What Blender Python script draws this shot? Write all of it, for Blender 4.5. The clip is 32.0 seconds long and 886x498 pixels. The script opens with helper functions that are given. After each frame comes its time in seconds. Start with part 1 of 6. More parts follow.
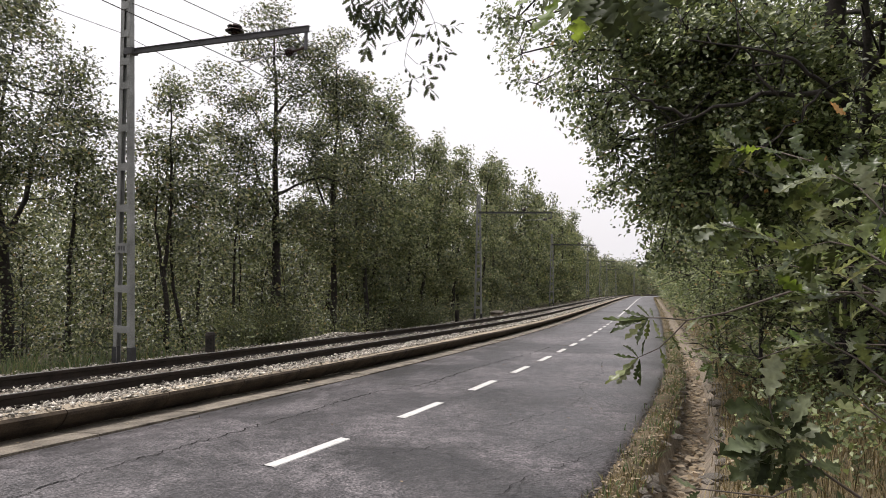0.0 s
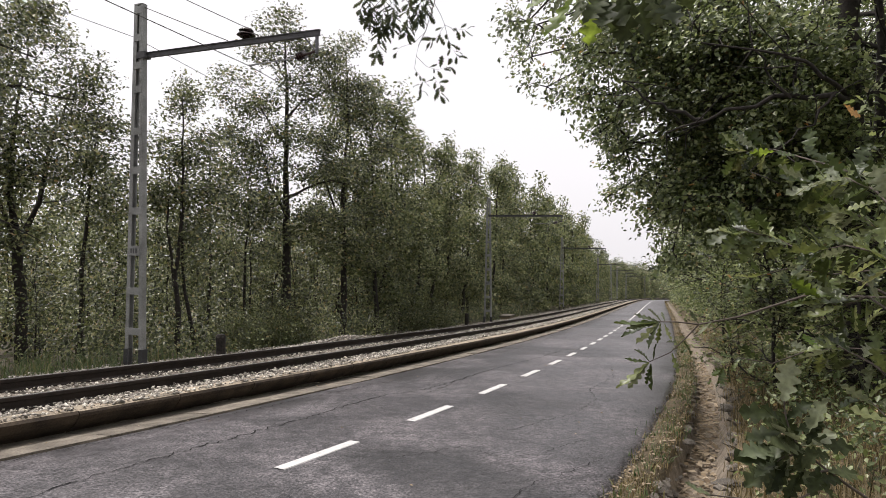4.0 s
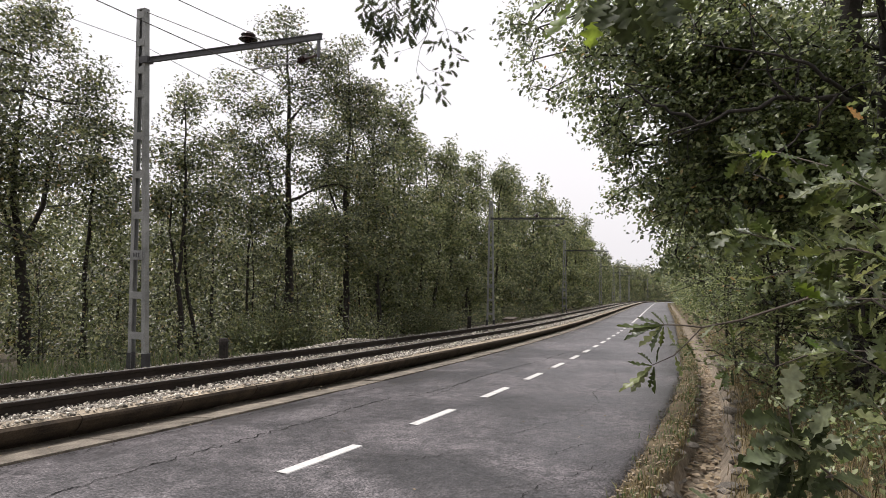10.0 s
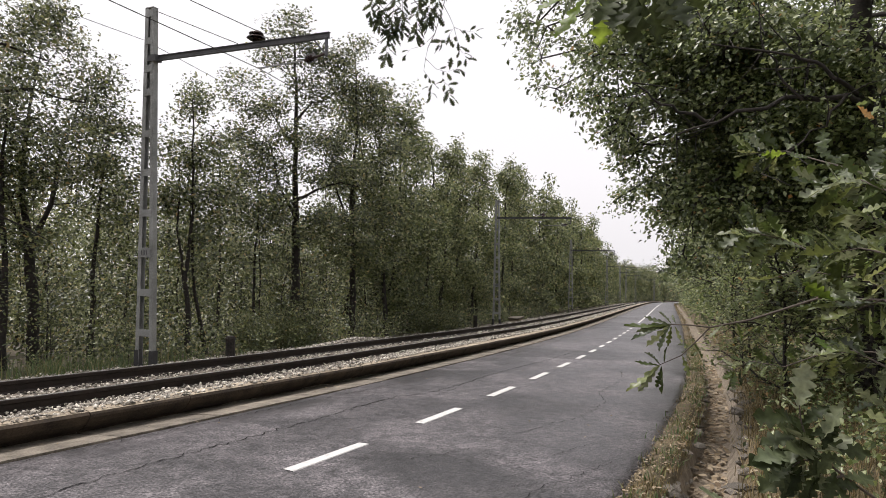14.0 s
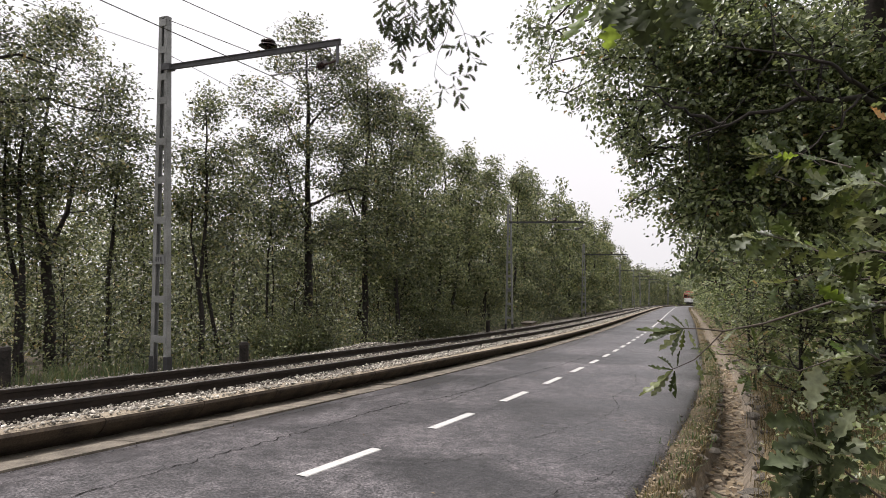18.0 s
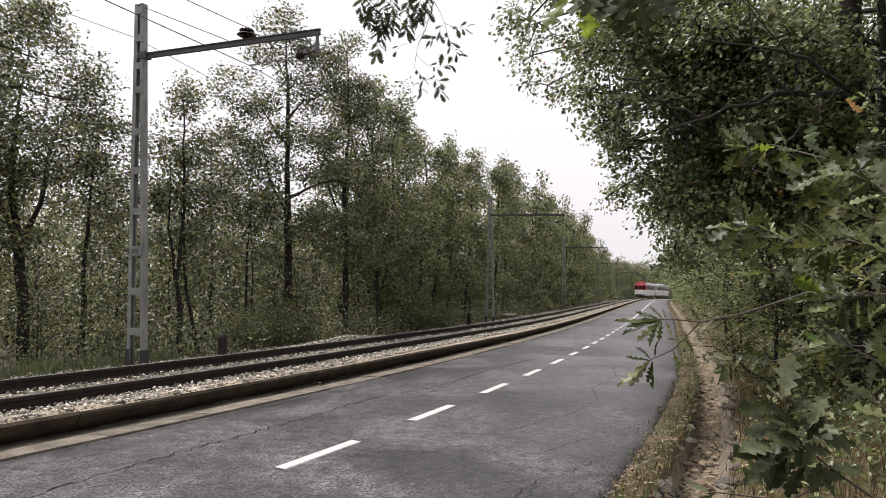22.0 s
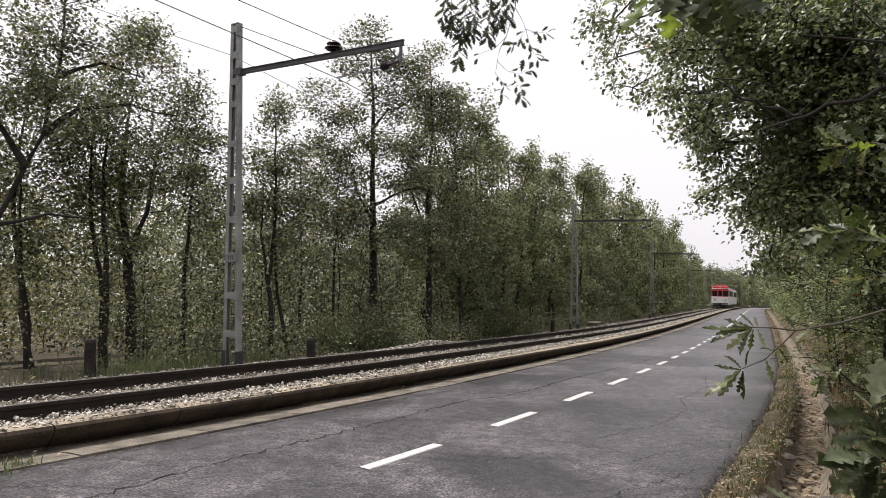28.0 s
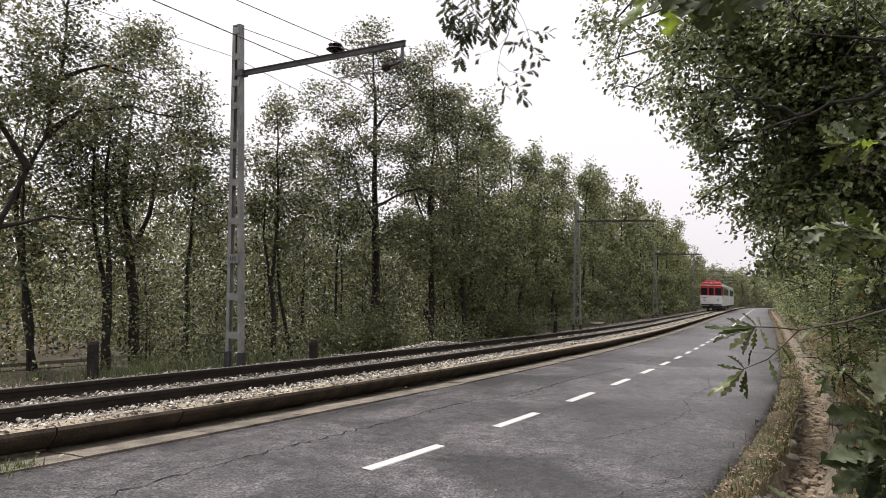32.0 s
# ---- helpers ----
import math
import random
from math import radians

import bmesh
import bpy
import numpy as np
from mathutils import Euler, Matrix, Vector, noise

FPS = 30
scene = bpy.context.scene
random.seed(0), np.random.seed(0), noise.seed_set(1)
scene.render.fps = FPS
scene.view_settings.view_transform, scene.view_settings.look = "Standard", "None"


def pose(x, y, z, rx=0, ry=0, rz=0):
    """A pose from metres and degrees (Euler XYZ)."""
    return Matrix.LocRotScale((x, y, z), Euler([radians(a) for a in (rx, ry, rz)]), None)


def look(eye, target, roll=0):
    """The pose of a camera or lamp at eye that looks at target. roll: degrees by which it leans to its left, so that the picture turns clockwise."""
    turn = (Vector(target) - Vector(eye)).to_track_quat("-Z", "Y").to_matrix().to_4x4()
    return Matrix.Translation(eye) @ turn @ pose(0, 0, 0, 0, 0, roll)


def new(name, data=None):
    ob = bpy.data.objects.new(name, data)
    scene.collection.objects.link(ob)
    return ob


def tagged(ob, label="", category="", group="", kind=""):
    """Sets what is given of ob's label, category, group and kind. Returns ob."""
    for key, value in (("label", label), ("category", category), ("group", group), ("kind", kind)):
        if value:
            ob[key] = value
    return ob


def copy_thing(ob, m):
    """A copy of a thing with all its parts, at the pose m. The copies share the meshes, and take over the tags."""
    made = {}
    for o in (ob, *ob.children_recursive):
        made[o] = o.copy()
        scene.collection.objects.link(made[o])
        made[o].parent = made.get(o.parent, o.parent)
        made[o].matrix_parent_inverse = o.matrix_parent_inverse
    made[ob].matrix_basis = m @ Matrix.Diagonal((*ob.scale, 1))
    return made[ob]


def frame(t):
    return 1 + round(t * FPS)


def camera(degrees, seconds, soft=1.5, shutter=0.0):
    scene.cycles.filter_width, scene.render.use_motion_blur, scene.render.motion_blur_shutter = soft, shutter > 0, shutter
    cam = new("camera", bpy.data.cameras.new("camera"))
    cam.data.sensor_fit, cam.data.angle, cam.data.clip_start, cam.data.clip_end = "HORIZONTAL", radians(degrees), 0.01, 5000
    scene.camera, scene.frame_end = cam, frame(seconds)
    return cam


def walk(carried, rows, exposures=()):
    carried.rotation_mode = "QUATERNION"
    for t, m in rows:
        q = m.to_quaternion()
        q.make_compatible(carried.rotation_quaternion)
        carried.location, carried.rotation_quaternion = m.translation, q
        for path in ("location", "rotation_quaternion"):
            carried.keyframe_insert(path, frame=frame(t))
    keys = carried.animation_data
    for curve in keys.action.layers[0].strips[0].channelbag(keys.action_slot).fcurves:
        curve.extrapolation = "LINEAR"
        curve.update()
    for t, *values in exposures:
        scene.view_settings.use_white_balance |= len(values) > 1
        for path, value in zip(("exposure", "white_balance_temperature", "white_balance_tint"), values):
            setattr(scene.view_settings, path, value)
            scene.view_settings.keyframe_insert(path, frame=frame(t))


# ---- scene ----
# ---- camera ----
# seconds, x, y, z, yaw, pitch, roll
PATH = [
    (0, 0.002, -0.006, 1.577, -0.90, 0.40, -0.47),
    (0.5, 0.004, -0.006, 1.578, -0.72, 0.43, -0.18),
    (1, 0.003, -0.007, 1.576, -0.48, 0.63, -0.61),
    (1.5, 0.003, -0.004, 1.577, -0.26, 0.63, -0.20),
    (2, 0.002, -0.002, 1.576, -0.18, 0.57, -0.34),
    (2.5, 0.001, -0.000, 1.577, -0.35, 0.85, -0.67),
    (3, -0.005, -0.008, 1.580, -0.02, 0.60, -0.46),
    (3.5, 0.000, -0.001, 1.576, -0.13, 0.67, -0.68),
    (5.5, -0.001, -0.004, 1.580, 0.29, 0.48, -0.03),
    (6, 0.001, 0.002, 1.580, 0.15, 0.34, -0.11),
    (6.5, -0.002, -0.001, 1.578, 0.22, 0.49, -0.16),
    (7, -0.002, -0.002, 1.579, 0.09, 0.44, -0.18),
    (7.5, -0.002, 0.004, 1.579, 0.03, 0.54, -0.24),
    (8, 0.002, 0.007, 1.578, 0.06, 0.59, -0.18),
    (8.5, -0.001, 0.002, 1.578, 0.09, 0.63, -0.06),
    (9, -0.000, 0.000, 1.579, -0.00, 0.72, -0.22),
    (9.5, 0.005, 0.007, 1.577, -0.25, 0.65, -0.43),
    (10, 0.002, 0.003, 1.580, 0.16, 0.92, -0.40),
    (10.5, 0.004, 0.007, 1.579, 0.06, 0.85, -0.33),
    (11, 0.002, 0.001, 1.579, 0.20, 1.16, -0.44),
    (11.5, -0.002, -0.001, 1.580, 0.19, 1.22, -0.58),
    (12, 0.000, 0.002, 1.580, 0.39, 1.21, -0.47),
    (12.5, -0.001, 0.000, 1.579, 0.54, 0.88, -0.49),
    (13, -0.005, -0.001, 1.579, 0.79, 0.92, -0.57),
    (13.5, -0.006, 0.000, 1.576, 0.71, 0.84, -0.51),
    (14, -0.005, 0.002, 1.577, 0.68, 0.84, -0.65),
    (14.5, -0.001, 0.010, 1.576, 0.56, 0.91, -0.68),
    (16.5, -0.002, 0.008, 1.576, 0.95, 0.65, -0.64),
    (17, -0.000, 0.003, 1.580, 1.41, 0.88, -0.39),
    (17.5, 0.005, 0.006, 1.579, 1.83, 1.19, -0.16),
    (18, 0.002, -0.002, 1.577, 1.75, 1.26, -0.30),
    (18.5, 0.005, 0.008, 1.574, 1.45, 0.85, -0.53),
    (19, 0.005, 0.009, 1.574, 1.15, 0.88, -0.69),
    (19.5, -0.002, 0.001, 1.572, 0.70, 0.96, -0.70),
    (20, 0.003, 0.003, 1.573, 0.30, 1.05, -0.39),
    (20.5, 0.010, 0.010, 1.574, 0.44, 1.23, -0.53),
    (21, 0.013, 0.004, 1.573, 0.04, 1.33, -0.29),
    (21.5, 0.013, 0.011, 1.567, 0.14, 0.88, -0.39),
    (22, 0.013, 0.015, 1.567, 0.13, 0.66, -0.39),
    (22.5, 0.015, 0.014, 1.566, 0.44, 0.57, -0.18),
    (23, 0.017, 0.016, 1.567, 0.97, 0.18, -0.23),
    (23.5, 0.019, 0.012, 1.567, 1.42, 0.15, -0.38),
    (24, 0.024, 0.016, 1.567, 1.52, 0.04, -0.18),
    (24.5, 0.031, 0.017, 1.566, 1.97, 0.14, -0.34),
    (26.5, 0.028, 0.001, 1.563, 5.05, 0.72, -0.12),
    (27, 0.028, -0.007, 1.563, 5.98, 0.82, 0.06),
    (27.5, 0.033, -0.007, 1.560, 7.02, 1.23, -0.11),
    (28, 0.030, -0.015, 1.559, 7.29, 1.17, -0.43),
    (28.5, 0.031, -0.013, 1.556, 7.35, 1.28, -0.66),
    (29, 0.029, -0.012, 1.557, 7.19, 1.16, -0.50),
    (29.5, 0.029, -0.013, 1.557, 7.12, 0.91, -0.49),
    (30, 0.036, -0.004, 1.556, 7.07, 1.03, -0.47),
    (30.5, 0.032, -0.011, 1.557, 7.32, 1.11, -0.40),
    (31, 0.032, -0.010, 1.555, 7.78, 0.90, -0.57),
    (31.5, 0.035, -0.003, 1.553, 7.79, 0.95, -0.46),
    (32, 0.037, -0.004, 1.554, 7.53, 1.26, -0.26),
]
cam = camera(67.4, 32.0, soft=0.5)
walk(cam, [(t, pose(x, y, z, 90 + p, r, a)) for t, x, y, z, a, p, r in PATH], exposures=[(0.0, 0.05, 6500, 14), (32.0, 0.05, 6500, 14)])

# ---- world and light ----
world = bpy.data.worlds.new("overcast_sky")
scene.world = world
world.use_nodes = True
wn, wl = world.node_tree.nodes, world.node_tree.links
sky = wn.new("ShaderNodeTexSky")
sky.sky_type = "NISHITA"
sky.sun_disc = False
SUN_EL, SUN_AZ = 68.0, -62.0
sky.sun_elevation, sky.sun_rotation = radians(SUN_EL), radians(SUN_AZ)
sky.air_density, sky.dust_density, sky.ozone_density = 1.0, 6.0, 1.0
hsv = wn.new("ShaderNodeHueSaturation")
hsv.inputs["Saturation"].default_value = 0.18
wl.new(sky.outputs[0], hsv.inputs["Color"])
cloud = wn.new("ShaderNodeMix")
cloud.data_type = "RGBA"
cloud.inputs["Factor"].default_value = 0.7
cloud.inputs["B"].default_value = (9.3, 9.2, 9.3, 1)
wl.new(hsv.outputs[0], cloud.inputs["A"])
wl.new(cloud.outputs["Result"], wn["Background"].inputs["Color"])
wn["Background"].inputs["Strength"].default_value = 0.13
sun_data = bpy.data.lights.new("sun", "SUN")
sun_data.energy, sun_data.angle, sun_data.color = 3.7, radians(14), (1.0, 0.96, 0.9)
sun = new("sun", sun_data)
_e, _a = radians(SUN_EL), radians(SUN_AZ)
sun.matrix_world = look((0, 0, 60), (-60 * math.sin(_a) * math.cos(_e), -60 * math.cos(_a) * math.cos(_e), 60 - 60 * math.sin(_e)))


# ---- materials ----
def material(name, base, dark=None, rough=0.8, scale=8.0, metal=0.0, bump=0.2, fine=60.0, spec=0.4, island=0.0, objrand=0.0,
             contrast=(0.35, 0.65)):
    """Two scales of noise over a base colour, with bump; island / objrand vary the value from piece to piece."""
    m = bpy.data.materials.new(name)
    m.use_nodes = True
    n, l = m.node_tree.nodes, m.node_tree.links
    b = n["Principled BSDF"]
    dark = dark or tuple(c * 0.6 for c in base)
    co = n.new("ShaderNodeTexCoord")
    big = n.new("ShaderNodeTexNoise")
    big.inputs["Scale"].default_value, big.inputs["Detail"].default_value = scale, 6
    small = n.new("ShaderNodeTexNoise")
    small.inputs["Scale"].default_value, small.inputs["Detail"].default_value = fine, 4
    l.new(co.outputs["Object"], big.inputs["Vector"])
    l.new(co.outputs["Object"], small.inputs["Vector"])
    add = n.new("ShaderNodeMath")
    add.operation = "MULTIPLY_ADD"
    add.inputs[1].default_value, add.inputs[2].default_value = 0.45, 0.0
    l.new(small.outputs[0], add.inputs[0])
    mix = n.new("ShaderNodeMath")
    mix.operation = "MULTIPLY_ADD"
    mix.inputs[1].default_value = 0.55
    l.new(big.outputs[0], mix.inputs[0])
    l.new(add.outputs[0], mix.inputs[2])
    ramp = n.new("ShaderNodeValToRGB")
    ramp.color_ramp.elements[0].position, ramp.color_ramp.elements[1].position = contrast
    ramp.color_ramp.elements[0].color, ramp.color_ramp.elements[1].color = (*dark, 1), (*base, 1)
    l.new(mix.outputs[0], ramp.inputs[0])
    col = ramp.outputs[0]
    if island or objrand:
        if island:
            src, amount = n.new("ShaderNodeNewGeometry").outputs["Random Per Island"], island
        else:
            src, amount = n.new("ShaderNodeObjectInfo").outputs["Random"], objrand
        h = n.new("ShaderNodeHueSaturation")
        r = n.new("ShaderNodeMapRange")
        r.inputs["To Min"].default_value, r.inputs["To Max"].default_value = 1 - amount, 1 + amount
        l.new(src, r.inputs["Value"])
        l.new(r.outputs[0], h.inputs["Value"])
        l.new(col, h.inputs["Color"])
        col = h.outputs[0]
    l.new(col, b.inputs["Base Color"])
    b.inputs["Roughness"].default_value, b.inputs["Metallic"].default_value = rough, metal
    b.inputs["Specular IOR Level"].default_value = spec
    if bump:
        bp = n.new("ShaderNodeBump")
        bp.inputs["Strength"].default_value, bp.inputs["Distance"].default_value = bump, 0.02
        l.new(mix.outputs[0], bp.inputs["Height"])
        l.new(bp.outputs[0], b.inputs["Normal"])
    return m


def leaf_material(name, stops, rough=0.36, trans=0.27, source="island", spec=0.5):
    """Leaf: a colour ramp over a random value for each leaf, glossy above and letting light through."""
    m = bpy.data.materials.new(name)
    m.use_nodes = True
    n, l = m.node_tree.nodes, m.node_tree.links
    b = n["Principled BSDF"]
    src = n.new("ShaderNodeNewGeometry").outputs["Random Per Island"] if source == "island" else n.new("ShaderNodeObjectInfo").outputs["Random"]
    ramp = n.new("ShaderNodeValToRGB")
    els = ramp.color_ramp.elements
    while len(els) < len(stops):
        els.new(0.5)
    for e, (p, c) in zip(els, stops):
        e.position, e.color = p, (*c, 1)
    l.new(src, ramp.inputs[0])
    co = n.new("ShaderNodeTexCoord")
    nz = n.new("ShaderNodeTexNoise")
    nz.inputs["Scale"].default_value = 0.9 if source == "island" else 7.0
    l.new(co.outputs["Object"], nz.inputs["Vector"])
    r = n.new("ShaderNodeMapRange")
    r.inputs["From Min"].default_value, r.inputs["From Max"].default_value = 0.3, 0.7
    r.inputs["To Min"].default_value, r.inputs["To Max"].default_value = 0.7, 1.3
    l.new(nz.outputs[0], r.inputs["Value"])
    h = n.new("ShaderNodeHueSaturation")
    l.new(r.outputs[0], h.inputs["Value"])
    l.new(ramp.outputs[0], h.inputs["Color"])
    l.new(h.outputs[0], b.inputs["Base Color"])
    b.inputs["Roughness"].default_value = rough
    b.inputs["Specular IOR Level"].default_value = spec
    t = n.new("ShaderNodeBsdfTranslucent")
    hb = n.new("ShaderNodeHueSaturation")
    hb.inputs["Value"].default_value, hb.inputs["Saturation"].default_value, hb.inputs["Hue"].default_value = 1.5, 1.1, 0.485
    l.new(h.outputs[0], hb.inputs["Color"])
    l.new(hb.outputs[0], t.inputs["Color"])
    mx = n.new("ShaderNodeMixShader")
    mx.inputs[0].default_value = trans
    l.new(b.outputs[0], mx.inputs[1])
    l.new(t.outputs[0], mx.inputs[2])
    l.new(mx.outputs[0], n["Material Output"].inputs["Surface"])
    return m


def asphalt_material():
    m = bpy.data.materials.new("worn_asphalt")
    m.use_nodes = True
    n, l = m.node_tree.nodes, m.node_tree.links
    b = n["Principled BSDF"]
    co = n.new("ShaderNodeTexCoord").outputs["Object"]

    def noise_tex(scale, detail=5.0, stretch=None):
        v = n.new("ShaderNodeTexNoise")
        v.inputs["Scale"].default_value, v.inputs["Detail"].default_value = scale, detail
        if stretch:
            mp = n.new("ShaderNodeMapping")
            mp.inputs["Rotation"].default_value = (0, 0, radians(-20))
            mp.vector_type = "TEXTURE"
            mp.inputs["Scale"].default_value = stretch
            l.new(co, mp.inputs["Vector"])
            l.new(mp.outputs[0], v.inputs["Vector"])
        else:
            l.new(co, v.inputs["Vector"])
        return v.outputs[0]

    def ramp(src, lo, hi, c0, c1):
        r = n.new("ShaderNodeValToRGB")
        r.color_ramp.elements[0].position, r.color_ramp.elements[1].position = lo, hi
        r.color_ramp.elements[0].color, r.color_ramp.elements[1].color = (*c0, 1), (*c1, 1)
        l.new(src, r.inputs[0])
        return r.outputs[0]

    def mul(a, c, f=1.0, mode="MULTIPLY"):
        x = n.new("ShaderNodeMix")
        x.data_type, x.blend_type = "RGBA", mode
        x.inputs["Factor"].default_value = f
        l.new(a, x.inputs["A"])
        l.new(c, x.inputs["B"])
        return x.outputs["Result"]

    stains = ramp(noise_tex(0.55, 6, (1.0, 3.0, 1.0)), 0.3, 0.75, (0.019, 0.0178, 0.0192), (0.045, 0.0425, 0.045))
    patches = ramp(noise_tex(1.1, 8), 0.42, 0.60, (0.66, 0.66, 0.66), (1.32, 1.30, 1.28))
    grit = ramp(noise_tex(55.0, 3), 0.38, 0.62, (0.28, 0.28, 0.29), (1.85, 1.82, 1.81))
    vor = n.new("ShaderNodeTexVoronoi")
    vor.inputs["Scale"].default_value = 46.0
    l.new(co, vor.inputs["Vector"])
    chips = ramp(vor.outputs["Distance"], 0.12, 0.28, (2.3, 2.25, 2.2), (1, 1, 1))
    net = n.new("ShaderNodeTexVoronoi")
    net.feature = "DISTANCE_TO_EDGE"
    net.inputs["Scale"].default_value = 0.75
    warp = n.new("ShaderNodeVectorMath")
    wob = n.new("ShaderNodeTexNoise")
    wob.inputs["Scale"].default_value, wob.inputs["Detail"].default_value = 1.6, 7
    l.new(co, wob.inputs["Vector"])
    warp.operation = "MULTIPLY_ADD"
    warp.inputs[1].default_value = (0.9, 0.9, 0.9)
    l.new(wob.outputs["Color"], warp.inputs[0])
    l.new(co, warp.inputs[2])
    l.new(warp.outputs[0], net.inputs["Vector"])
    cracks = ramp(net.outputs["Distance"], 0.004, 0.012, (0.25, 0.24, 0.24), (1, 1, 1))
    where = ramp(noise_tex(0.35, 2), 0.5, 0.56, (1, 1, 1), (0, 0, 0))
    some = mul(cracks, where, 1.0, "ADD")
    worn = ramp(noise_tex(9.0, 7), 0.38, 0.64, (0.66, 0.66, 0.67), (1.35, 1.34, 1.33))
    c = mul(mul(mul(mul(mul(stains, patches), worn), grit), chips), some)
    l.new(c, b.inputs["Base Color"])
    rr = n.new("ShaderNodeMapRange")
    rr.inputs["To Min"].default_value, rr.inputs["To Max"].default_value = 0.34, 0.62
    l.new(noise_tex(1.1, 5), rr.inputs["Value"])
    l.new(rr.outputs[0], b.inputs["Roughness"])
    b.inputs["Specular IOR Level"].default_value = 0.5
    bp = n.new("ShaderNodeBump")
    bp.inputs["Strength"].default_value, bp.inputs["Distance"].default_value = 0.8, 0.012
    l.new(noise_tex(42.0, 8), bp.inputs["Height"])
    l.new(bp.outputs[0], b.inputs["Normal"])
    return m


M_ASPHALT = asphalt_material()
M_CRACK = material("crack_filling", (0.012, 0.011, 0.011), (0.004, 0.004, 0.004), 0.95, 20, bump=0.4)
M_PAINT = material("road_paint", (0.54, 0.53, 0.52), (0.28, 0.28, 0.27), 0.6, 12, bump=0.2, fine=150, contrast=(0.3, 0.48))
M_CONCRETE = material("weathered_concrete", (0.40, 0.335, 0.25), (0.13, 0.105, 0.075), 0.85, 3.0, bump=0.35, fine=70, objrand=0.12)
M_APRON = material("dirty_concrete", (0.225, 0.195, 0.155), (0.05, 0.042, 0.032), 0.85, 5.0, bump=0.3, fine=60, objrand=0.15)
# mossy kerb face; the shade under its lip is put into this colour
M_STAIN_SHADE = material("stained_shaded_concrete", (0.088, 0.065, 0.044), (0.020, 0.015, 0.011), 0.9, 5, bump=0.4, fine=60)
M_BALLAST_BED = material("ballast_bed", (0.30, 0.265, 0.22), (0.05, 0.043, 0.036), 0.95, 14, bump=1.0, fine=45)
M_STONE = material("ballast_stone", (0.56, 0.525, 0.46), (0.15, 0.132, 0.11), 0.9, 20, bump=0.3, fine=90, island=0.75)
M_RAIL = material("rusty_rail", (0.032, 0.022, 0.017), (0.012, 0.009, 0.007), 0.75, 9, metal=0.1, bump=0.3)
M_RAILTOP = material("worn_rail_head", (0.36, 0.35, 0.34), (0.22, 0.2, 0.19), 0.32, 5, metal=0.9, bump=0.05)
M_SLEEPER = material("old_timber", (0.22, 0.19, 0.155), (0.08, 0.065, 0.05), 0.9, 9, bump=0.6, objrand=0.25)
M_GALV = material("galvanised_steel", (0.31, 0.315, 0.305), (0.14, 0.145, 0.14), 0.55, 4, metal=0.0, bump=0.15)
M_FOOTPAINT = material("dark_bitumen_paint", (0.05, 0.05, 0.055), (0.03, 0.03, 0.03), 0.7, 8)
M_DARKMETAL = material("dark_steel", (0.12, 0.12, 0.13), (0.06, 0.06, 0.06), 0.5, 6, metal=0.4, bump=0.1)
M_ARM = material("weathered_arm_steel", (0.10, 0.10, 0.105), (0.05, 0.05, 0.052), 0.6, 6, metal=0.2, bump=0.1)
M_PORCELAIN = material("brown_porcelain", (0.05, 0.03, 0.025), (0.03, 0.02, 0.018), 0.25, 6, bump=0.0)
M_WIRE = material("copper_wire", (0.06, 0.055, 0.05), (0.04, 0.035, 0.03), 0.6, 6, metal=0.5, bump=0.0)
M_BARK = material("oak_bark", (0.044, 0.037, 0.032), (0.010, 0.009, 0.008), 0.95, 5, bump=0.8, fine=35)
M_TWIG = material("oak_twig", (0.10, 0.083, 0.068), (0.05, 0.04, 0.033), 0.9, 20, bump=0.3)
M_SOIL = material("forest_floor", (0.10, 0.08, 0.05), (0.035, 0.03, 0.02), 0.95, 2.5, bump=0.9, fine=30)
M_BANK = material("dry_grassy_bank", (0.15, 0.115, 0.065), (0.05, 0.04, 0.024), 0.95, 3, bump=0.9, fine=40)
M_DITCH = material("ditch_litter", (0.27, 0.225, 0.17), (0.09, 0.073, 0.055), 0.95, 7, bump=0.9, fine=40)
M_ROCK = material("granite_stone", (0.22, 0.195, 0.165), (0.07, 0.062, 0.052), 0.9, 6, bump=0.6, objrand=0.35)
M_LITTER = leaf_material("fallen_leaves", [(0.0, (0.09, 0.06, 0.035)), (0.4, (0.20, 0.15, 0.09)), (1.0, (0.33, 0.27, 0.19))], 0.8, 0.1)
M_DRYGRASS = leaf_material("dry_grass", [(0.0, (0.035, 0.034, 0.014)), (0.3, (0.085, 0.070, 0.028)), (0.7, (0.175, 0.135, 0.06)), (1.0, (0.33, 0.265, 0.145))], 0.7, 0.3)
M_GRASS = leaf_material("green_grass", [(0.0, (0.05, 0.085, 0.03)), (0.6, (0.09, 0.13, 0.05)), (1.0, (0.2, 0.18, 0.08))], 0.6, 0.3)
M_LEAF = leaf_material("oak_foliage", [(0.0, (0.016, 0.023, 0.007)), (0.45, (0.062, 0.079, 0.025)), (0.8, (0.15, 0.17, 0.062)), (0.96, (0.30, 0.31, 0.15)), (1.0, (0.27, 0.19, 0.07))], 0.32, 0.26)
# same oak leaf as M_LEAF, lightened: the sunlit look is in the colour
M_LEAF_FAR = leaf_material("sunlit_toned_oak_foliage", [(0.0, (0.034, 0.046, 0.018)), (0.45, (0.104, 0.128, 0.050)), (0.8, (0.21, 0.235, 0.102)), (0.97, (0.32, 0.335, 0.175)), (1.0, (0.27, 0.22, 0.10))], 0.36, 0.38)
